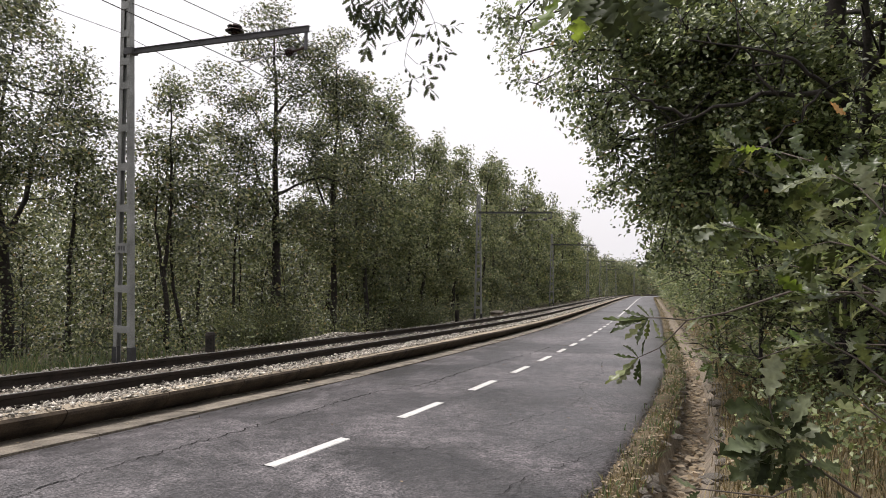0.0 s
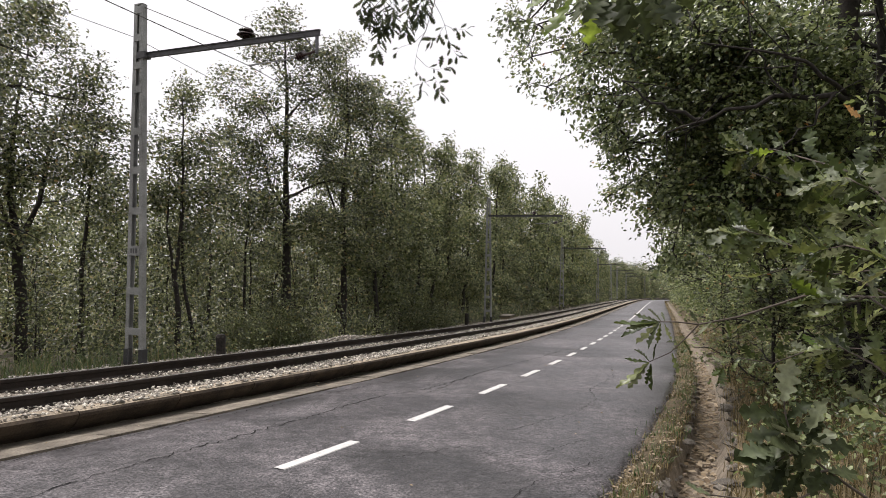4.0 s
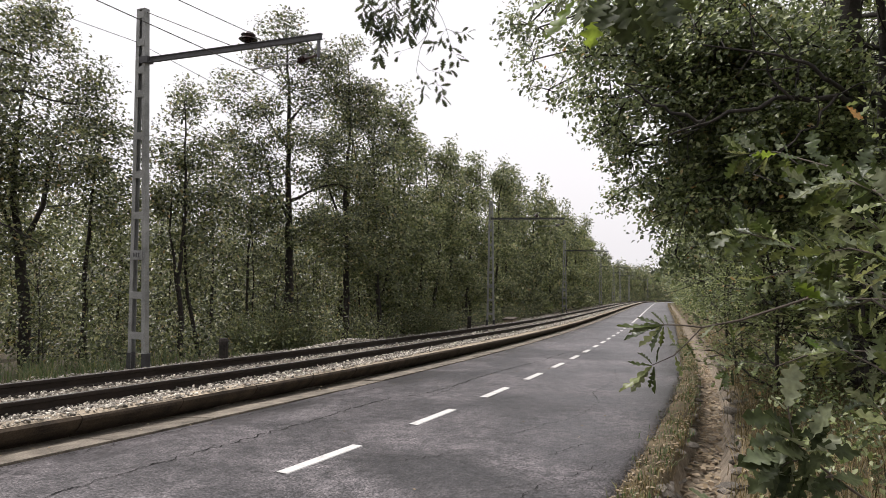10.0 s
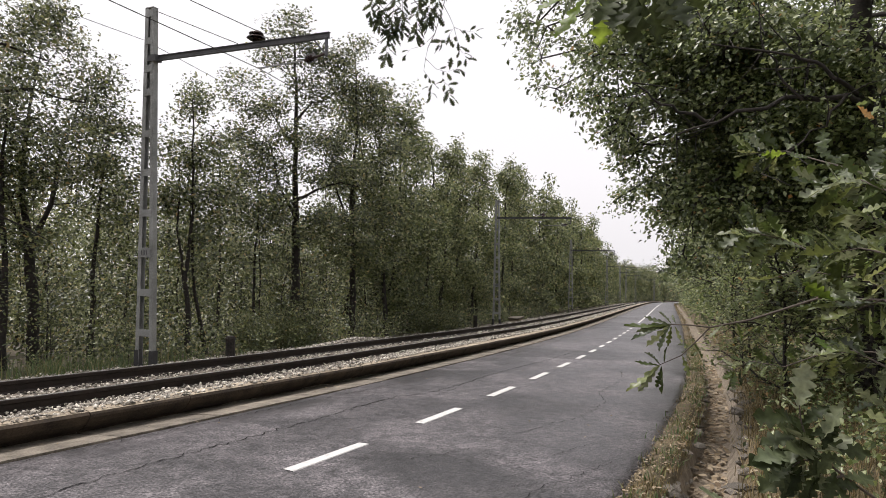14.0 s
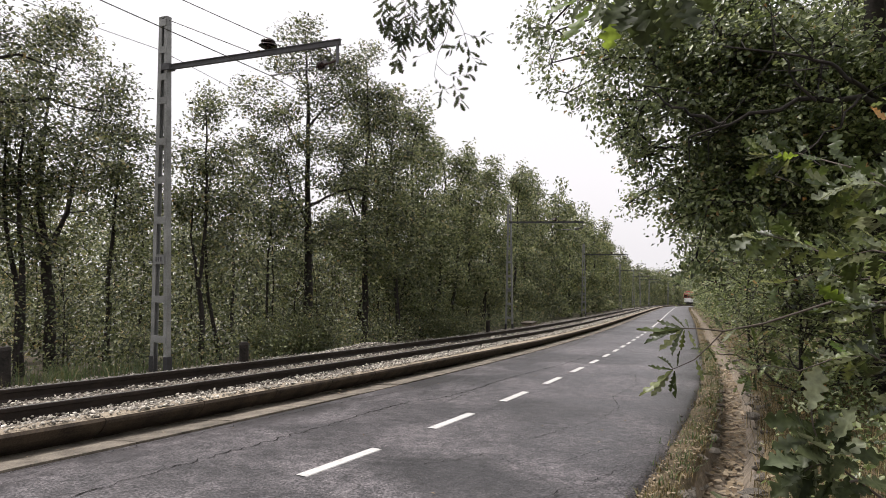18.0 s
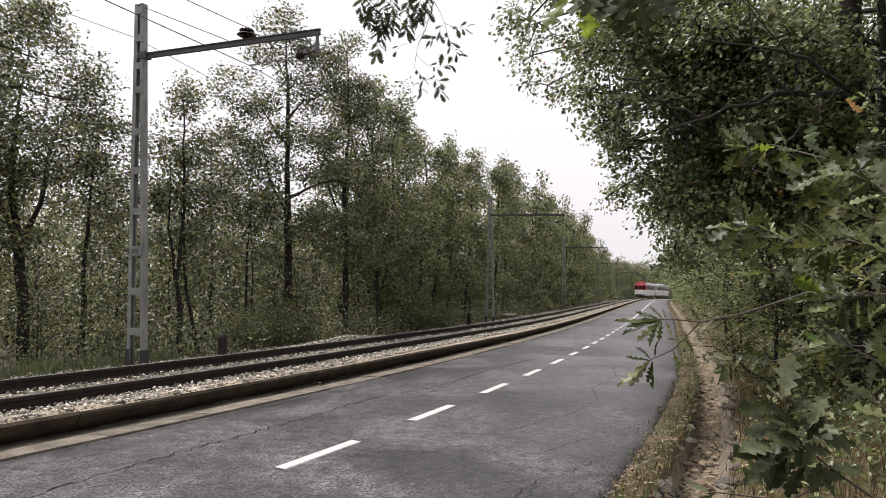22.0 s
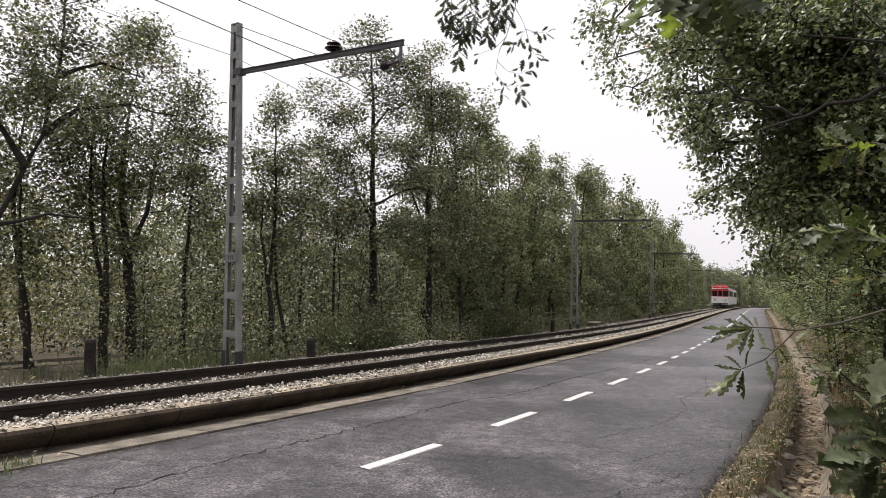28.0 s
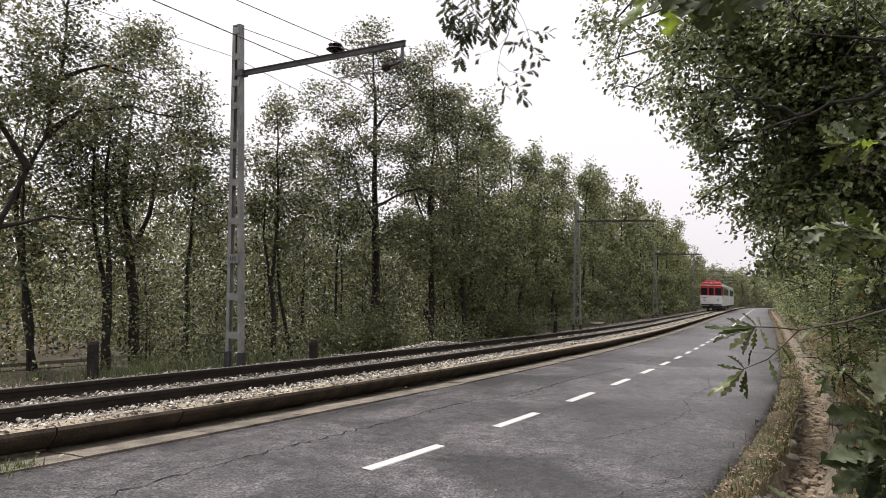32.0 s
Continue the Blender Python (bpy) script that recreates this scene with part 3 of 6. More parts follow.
def build_track():
    bed = [(2.36, -0.3), (2.365, 0.17), (2.7, 0.135), (3.6, 0.10), (4.6, 0.115), (5.1, 0.07), (5.9, -0.06), (7.0, -0.25), (7.6, -0.7)]
    tagged(new("ballast_bed", sweep("ballast_bed", bed, steps(-40, 400), M_BALLAST_BED, jitter=0.03)), "bed of crushed pale stone under the railway track", "ballast", kind="structure")
    track = tagged(new("railway_track"), "narrow-gauge railway track with rusty rails on sleepers", "railway track")
    prof = [(-0.052, 0.0), (-0.052, 0.012), (-0.009, 0.03), (-0.009, 0.088), (-0.028, 0.1), (-0.028, 0.130), (-0.022, 0.136), (0.022, 0.136), (0.028, 0.130), (0.028, 0.1), (0.009, 0.088), (0.009, 0.03), (0.052, 0.012), (0.052, 0.0)]
    for k, o in enumerate((RAIL_NEAR, RAIL_NEAR + 1.06)):
        sv = steps(-40, 400)
        me = sweep("rail", [(o + a, RAIL_Z - 0.136 + z) for a, z in prof], sv, [M_RAIL, M_RAILTOP], shift=lambda s: np.interp(s, RAIL_S, RAIL_SHIFT), closed=True, smooth=False)
        n = len(prof)
        idx = [1 if i % n in (6,) and i < (len(sv) - 1) * n else 0 for i in range(len(me.polygons))]
        me.polygons.foreach_set("material_index", idx)
        child("rail", me, track, "rusty steel rail with a worn bright head")
    b = box(0.22, 1.75, 0.14, bevel=0.012)
    sl = bpy.data.meshes.new("sleeper")
    b.to_mesh(sl)
    b.free()
    sl.materials.append(M_SLEEPER)
    s = -14.0
    rnd = random.Random(8)
    for i in range(150):
        p = at(s, rail_off(s) + 0.53, RAIL_Z - 0.136 - 0.072)
        child("sleeper", sl, track, m=pose(*p, 0, 0, yaw_at(s) + 90 + rnd.uniform(-1, 1)))
        s += 0.62
    rng = np.random.default_rng(4)
    places = []
    for s0, s1, n, r0, r1 in ((-9, 12, 13000, 0.010, 0.031), (-3, 9, 9000, 0.006, 0.016), (12, 45, 6000, 0.02, 0.048), (45, 110, 1500, 0.035, 0.07)):
        S = rng.uniform(s0, s1, n)
        u = rng.random(n)
        O = np.where(u < 0.4, rng.uniform(2.27, 3.02, n), np.where(u < 0.72, rng.uniform(3.18, 4.05, n), rng.uniform(4.2, 6.2, n)))
        for a, o in zip(S, O):
            sh = np.interp(a, RAIL_S, RAIL_SHIFT)
            z = np.interp(o, [2.3, 2.4, 2.8, 3.6, 4.6, 5.1, 5.9], [0.205, 0.185, 0.14, 0.12, 0.13, 0.09, -0.03])
            p = at(a, max(o + sh, 2.22), z + rng.uniform(-0.01, 0.025))
            places.append((p.x, p.y, p.z, rng.uniform(r0, r1)))
    for _ in range(1500):  # a low heap of fresh stone beyond the far rail
        a, o = rng.uniform(6.3, 11.5), 4.75 + rng.normal(0, 0.13)
        h = 0.16 * max(0.0, 1 - abs(a - 9) / 2.8) * math.exp(-((o - 4.75) / 0.2) ** 2)
        p = at(a, o, 0.12 + h * rng.random() ** 0.4)
        places.append((p.x, p.y, p.z, rng.uniform(0.014, 0.036)))
    shapes = [bm_arrays(pebble(i, 1.0, 0)) for i in range(10)]
    tagged(new("ballast", scatter("ballast", shapes, places, M_STONE, 2)), "loose pale ballast stones between and beside the rails", "ballast", kind="stuff")


def build_bank():
    """Verge, stone-edged ditch and the bank on the far side of the road from the railway."""
    prof = [(-EDGE + 0.01, -0.2), (-EDGE + 0.01, 0.012), (-2.36, 0.035), (-2.46, 0.02), (-2.50, -0.12), (-2.56, -0.30), (-2.7, -0.33), (-2.84, -0.31), (-2.96, -0.1),
            (-3.02, 0.02), (-3.2, 0.05), (-3.7, 0.14), (-4.4, 0.34), (-5.2, 0.56), (-6.5, 0.86), (-8, 1.22), (-9.6, 1.45), (-10.2, 0.9)]
    me = sweep("verge_and_bank", prof, steps(-20, 400, 0.35), [M_BANK, M_DITCH], jitter=0.04)
    n = len(prof) - 1
    me.polygons.foreach_set("material_index", [1 if 4 <= i % n <= 7 else 0 for i in range(len(me.polygons))])
    ditch = tagged(new("verge_and_bank", me), "grassy verge, stone-lined ditch with litter and dry bank", "ground", kind="structure")
    rnd = random.Random(2)
    shapes = []
    for i in range(8):
        me = bpy.data.meshes.new("stone")
        b = pebble(40 + i, 1.0, 2 if i < 2 else 1)
        b.to_mesh(me)
        b.free()
        me.materials.append(M_ROCK)
        shapes.append(me)
    for i in range(250):
        s = -1.5 + 26 * (i / 250) ** 1.5
        side = i % 2
        o = (-2.53 if side else -2.98) + rnd.gauss(0, 0.035)
        z = rnd.choice((-0.24, -0.12, -0.02)) + rnd.uniform(-0.03, 0.03) if side else rnd.choice((-0.2, -0.06, 0.03))
        p = at(s, o, z)
        k = rnd.uniform(0.03, 0.075) * (1.0 if side else 1.15)
        child("stone", shapes[i % 8], ditch, m=Matrix.LocRotScale(p, Euler((rnd.uniform(-0.4, 0.4), rnd.uniform(-0.4, 0.4), rnd.uniform(0, 6.28))), (k, k * rnd.uniform(0.8, 1.4), k * rnd.uniform(0.7, 1.0))))
    # crumbling edge of the asphalt
    rng = np.random.default_rng(9)
    pl = []
    for i in range(800):
        s = -1.5 + 32 * rng.random() ** 1.6
        p = at(s, -EDGE - 0.01 + rng.normal(0, 0.03), 0.018)
        pl.append((p.x, p.y, p.z, rng.uniform(0.005, 0.02)))
    tagged(new("edge_gravel", scatter("edge_gravel", [bm_arrays(pebble(70 + i, 1.0, 0)) for i in range(5)], pl, M_ROCK, 5)), "small loose stones along the crumbling asphalt edge", "gravel", kind="stuff")


def blades(name, places, mat, seed, width=0.006, lean=0.5):
    """Grass: curved three-point blades at (x, y, z, length)."""
    rng = np.random.default_rng(seed)
    P = np.array(places)
    n = len(P)
    a = rng.uniform(0, 2 * np.pi, n)
    d = np.stack([np.cos(a), np.sin(a)], 1)
    L, ln = P[:, 3], rng.uniform(0.1, lean, n)
    w = width * rng.uniform(0.7, 1.5, n)
    side = np.stack([-d[:, 1], d[:, 0]], 1) * w[:, None]
    V = np.empty((n, 5, 3))
    for k, (f, h) in enumerate(((0, 0), (0, 0), (0.35, 0.6), (0.35, 0.6), (1.0, 0.95))):
        V[:, k, :2] = P[:, :2] + d * (f * ln * L)[:, None] + (side * (1 if k % 2 else -1) * (1 if k < 2 else 0.7) if k < 4 else 0)
        V[:, k, 2] = P[:, 2] + L * h * np.sqrt(np.clip(1 - (ln * 0.8) ** 2, 0.06, 1))
    i = np.arange(n)[:, None] * 5
    F = np.concatenate([i + [0, 1, 3], i + [0, 3, 2], i + [2, 3, 4]])
    return fast_mesh(name, V.reshape(-1, 3), F, mat)


def build_grass():
    rng = np.random.default_rng(12)

    def tufts(n, s_rng, o_rng, rel, hmin, hmax, clump=9, spread=0.05, power=1.0):
        out = []
        for _ in range(n):
            s = s_rng[0] + (s_rng[1] - s_rng[0]) * rng.random() ** power
            o = rng.uniform(*o_rng)
            for _ in range(clump):
                p = at(s + rng.normal(0, spread), o + rng.normal(0, spread), 0)
                out.append((p.x, p.y, p.z + rel(o) - 0.02, rng.uniform(hmin, hmax)))
        return out

    br = lambda o: float(np.interp(o, [-10, -8, -6.5, -5.2, -4.4, -3.7, -3.2, -2.4, -2.2], [1.4, 1.22, 0.86, 0.56, 0.34, 0.14, 0.05, 0.03, 0.01]))
    dry = tufts(800, (-0.8, 22), (-2.52, -2.27), br, 0.02, 0.085, 12, 0.04, 1.3) + tufts(420, (22, 130), (-2.5, -2.3), br, 0.08, 0.2, 7, 0.08)
    dry += tufts(2000, (-9, 25), (-6.5, -3.06), br, 0.06, 0.26, 11, 0.08) + tufts(500, (25, 130), (-4.5, -3.06), br, 0.15, 0.4, 7, 0.1)
    dry += tufts(1300, (-0.5, 9), (-5.2, -3.04), br, 0.08, 0.34, 11, 0.07)
    dry += tufts(160, (0.5, 22), (-4.8, -3.1), br, 0.15, 0.4, 9, 0.1)
    tagged(new("dry_grass", blades("dry_grass", dry, M_DRYGRASS, 1, 0.0028, 1.15)), "straw-coloured dry grass tufts along the verge and bank", "grass", kind="stuff")
    green = tufts(330, (-1, 20), (-2.5, -2.28), br, 0.03, 0.11, 10, 0.05) + tufts(300, (-2, 20), (-6, -3.1), br, 0.08, 0.25, 8, 0.06)
    lz = lambda o: float(ground_rel(o))
    green += tufts(420, (-14, 14), (5.9, 8.5), lambda o: float(np.interp(o, [5.1, 5.9, 7], [0.07, -0.08, -0.2])), 0.08, 0.3, 9, 0.09)
    green += tufts(250, (14, 60), (5.8, 8.0), lambda o: float(np.interp(o, [5.1, 5.9, 7], [0.07, -0.08, -0.2])), 0.1, 0.3, 7, 0.12)
    green += tufts(110, (1.4, 6), (5.7, 7.0), lambda o: float(np.interp(o, [5.1, 5.9, 7], [0.07, -0.08, -0.2])), 0.18, 0.5, 10, 0.1)
    green += tufts(6, (-2.5, -1.6), (1.76, 1.86), lambda o: 0.03, 0.04, 0.11, 26, 0.05)
    tagged(new("green_grass", blades("green_grass", green, M_GRASS, 2, 0.0045, 1.0)), "tufts of green grass beside track and verge", "grass", kind="stuff")
    # fallen leaves in ditch, on the apron and the bank
    pl = []
    for n, s_r, o_r, z in ((1300, (-2, 14), (-2.9, -2.56), -0.30), (90, (14, 30), (-2.9, -2.55), -0.30), (160, (-4, 40), (1.80, 2.12), 0.03), (2200, (-9, 14), (-7, -3.05), None), (1300, (-1, 14), (-2.52, -2.27), 0.035), (60, (-2, 20), (-2.2, 1.7), 0.022)):
        for _ in range(n):
            s, o = rng.uniform(*s_r), rng.uniform(*o_r)
            p = at(s, o, 0)
            pl.append((p.x, p.y, p.z + (z if z is not None else br(o)) + rng.uniform(0.004, 0.02), rng.uniform(0.03, 0.06) * (0.42 if o > -2.52 else 1)))
    V = np.array([(-1, 0, 0), (0, -0.45, 0.12), (1.1, 0, 0.05), (0, 0.45, 0.16), (-0.5, -0.3, 0.2), (-0.5, 0.3, 0.1)])
    F = np.array([(0, 4, 5), (4, 1, 5), (1, 3, 5), (1, 2, 3)])
    rg = np.random.default_rng(7)
    VV, FF = [], []
    for i, (x, y, z, r) in enumerate(pl):
        q = Euler((rg.uniform(-0.35, 0.35), rg.uniform(-0.35, 0.35), rg.uniform(0, 6.28))).to_matrix()
        VV.append((V * r) @ np.array(q).T + (x, y, z))
        FF.append(F + 6 * i)
    tagged(new("fallen_leaves", fast_mesh("fallen_leaves", np.concatenate(VV), np.concatenate(FF), M_LITTER)), "brown fallen oak leaves in the ditch and on the ground", "leaves", kind="stuff")


# ---- railway masts and wires ----
MAST_S = [3.5, 24.6, 47.2, 78.2, 100.0, 114.5, 138.0, 162.0]
MAST_OFF = 1.42
MAST_H = 5.57


def mast():
    """Two steel channels joined by battens, with a bracket arm; local x points to the track."""
    root = new("catenary_mast")
    for side in (-1, 1):
        bm = bmesh.new()
        half0, half1 = 0.155, 0.062
        outline = ((0.006, -0.043), (0.006, 0.043), (-0.062, 0.043), (-0.062, 0.035), (-0.006, 0.035), (-0.006, -0.035), (-0.062, -0.035), (-0.062, -0.043))
        rings = [[bm.verts.new((side * (x + h + 0.02), y, z)) for x, y in outline] for z, h in ((0, half0), (MAST_H, half1))]
        for i in range(8):
            j = (i + 1) % 8
            bm.faces.new((rings[0][i], rings[0][j], rings[1][j], rings[1][i]))
        bm.faces.new(rings[0])
        bm.faces.new(rings[1])
        bmesh.ops.recalc_face_normals(bm, faces=bm.faces[:])
        part("channel_leg", bm, M_GALV, root, "galvanised steel channel")
        part("painted_foot", box(0.085, 0.105, 0.26, (side * (half0 + 0.0), 0, 0.13), 0.006), M_FOOTPAINT, root, "dark painted foot of the leg")
    for z in (0.53, 1.15, 1.77, 2.38, 3.01, 3.61, 4.26, 4.63, 5.06, 5.49):
        hw = 0.155 + (0.062 - 0.155) * z / MAST_H + 0.012
        part("batten", box(hw * 2, 0.01, 0.11, (0, -0.047, z), 0.003), M_GALV, root)
    plate = part("mark_plate", box(0.24, 0.012, 0.15, (0, -0.058, 1.77), 0.003), M_GALV, root, "small grey plate with dark marks")
    for i in range(3):
        part("plate_mark", box(0.022, 0.006, 0.07, (-0.05 + 0.05 * i, -0.066, 1.77)), M_DARKMETAL, plate)
    part("cap", box(0.17, 0.10, 0.02, (0, 0, MAST_H + 0.01), 0.004), M_GALV, root)
    # the bracket arm dips a little towards its end; a tie wire holds it from the mast's head
    tilt = Matrix.Translation((0, 0, 4.785)) @ Matrix.Rotation(0.012, 4, "Y")
    bm = box(3.26, 0.05, 0.010, (1.67, 0, 0.036), m=tilt)
    box(3.26, 0.05, 0.010, (1.67, 0, -0.036), m=tilt, bm=bm)
    box(3.26, 0.009, 0.068, (1.67, 0, 0), m=tilt, bm=bm)
    box(0.16, 0.13, 0.10, (0.08, 0, 0), m=tilt, bm=bm)
    arm = part("bracket_arm", bm, M_ARM, root, "dark steel bracket arm reaching over the track")
    part("tie_wire", rod((0.09, 0, MAST_H - 0.04), (1.72, 0, 4.82), 0.0055, None, 6), M_WIRE, arm, "thin tie wire from mast head to arm")
    ins = bmesh.new()
    for r, z in ((0.05, 0.06), (0.10, 0.085), (0.135, 0.11), (0.06, 0.135), (0.095, 0.155), (0.105, 0.175), (0.04, 0.20)):
        rod((2.05, 0, 4.76 + z - 0.011), (2.05, 0, 4.76 + z + 0.011), r, r * 0.8, 14, ins)
    part("insulator", ins, M_PORCELAIN, arm, "dark ribbed porcelain insulator")
    bm = box(0.035, 0.035, 0.27, (3.25, 0, 4.60), 0.004)
    rod((3.25, 0, 4.48), (3.02, 0, 4.74), 0.012, None, 6, bm)
    part("drop_bracket", bm, M_DARKMETAL, arm)
    ins = bmesh.new()
    for i in range(4):
        rod((3.06 - 0.035 * i, 0, 4.475 - 0.008 * i), (3.04 - 0.035 * i, 0, 4.47 - 0.008 * i), 0.062, 0.05, 12, ins)
    rod((3.24, 0, 4.50), (2.9, 0, 4.44), 0.018, None, 8, ins)
    part("arm_insulator", ins, M_PORCELAIN, arm, "small dark insulator under the arm end")
    part("steady_arm", rod((2.92, 0, 4.445), (2.12, 0, 4.42), 0.011, None, 8), M_GALV, arm)
    return tagged(root, "grey lattice steel catenary mast with bracket arm", "catenary mast", "masts along the track")


def mast_pose(s):
    p = at(s, rail_off(s) + 1.06 + MAST_OFF, 0.02)
    return pose(*p, 0, 0, yaw_at(s))


def build_masts():
    first = mast()
    first.matrix_basis = mast_pose(MAST_S[0])
    for s in MAST_S[1:]:
        copy_thing(first, mast_pose(s))
    # wires run from mast to mast with a little sag; the last span swings nearer to the road
    spans = [-7.0] + MAST_S + [196.0]

    def end(s, lx, lz, swing):
        return mast_pose(s) @ Vector((lx + (swing if s < 0 else 0.0), 0, lz))

    def wire(name, lx, lz, sag, r, swing, label):
        pts = []
        for a, b in zip(spans, spans[1:]):
            pa, pb = end(a, lx, lz, swing), end(b, lx, lz, swing)
            for i in range(12):
                f = i / 12
                pts.append(pa.lerp(pb, f) - Vector((0, 0, 4 * (sag[0] if a < 0 else sag[1]) * f * (1 - f))))
        V, F = tube_arrays([(pts, [r] * len(pts))], 5)
        tagged(new(name, mesh_of(name, V, F, M_WIRE)), label, "wire", "overhead railway wires")

    wire("messenger_wire", 2.05, 4.97, (0.1, 0.3), 0.0055, 0.25, "dark messenger wire carried on mast insulators")
    wire("contact_wire", 2.1, 4.42, (0.0, 0.03), 0.006, 0.5, "copper contact wire hung over the track")
    wire("return_wire", -0.14, 5.10, (0.1, 0.22), 0.0045, 0.25, "thin dark wire along the masts")
    for a, b in zip(spans, spans[1:]):
        if b > 60:
            break
        for f in (() if a < 0 else (0.15, 0.38, 0.62, 0.85)):
            up = end(a, 2.05, 4.97, 0.25).lerp(end(b, 2.05, 4.97, 0.25), f) - Vector((0, 0, (0.4 if a < 0 else 1.2) * f * (1 - f)))
            lo = end(a, 2.1, 4.42, 0.5).lerp(end(b, 2.1, 4.42, 0.5), f)
            bm = rod(up, lo, 0.002, None, 5)
            rod(lo - Vector((0, 0, 0.02)), lo + Vector((0, 0, 0.02)), 0.012, None, 6, bm)
            d = part("dropper", bm, M_WIRE, None)
            tagged(d, "thin dropper wire with a clamp between the catenary wires", "dropper", "droppers")
    # stubs and a low box beside the track
    for s, o, h in ((5.4, 5.35, 0.42), (1.60, 6.51, 0.46), (21.5, 5.7, 0.5)):
        bm = rod((0, 0, -0.12), (0, 0, h - 0.05), 0.085, 0.08, 10)
        rod((0, 0, h - 0.05), (0, 0, h), 0.09, 0.07, 10, bm)
        st = part("post_stub", bm, M_BARK, None, m=pose(*at(s, o, 0.0)))
        tagged(st, "short dark wooden post beside the track", "post", "posts beside track")
    root = tagged(new("cable_box"), "low pale concrete cable box beside the track", "box")
    root.matrix_basis = pose(*at(30.0, 6.0, -0.08), 0, 0, yaw_at(30))
    part("base", box(0.5, 1.1, 0.2, (0, 0, 0.1), 0.02), M_CONCRETE, root)
    part("lid", box(0.6, 1.2, 0.07, (0, 0, 0.24), 0.015), M_APRON, root, "flat concrete lid")


# ---- train ----
CAR_L, CAR_W = 14.2, 2.42


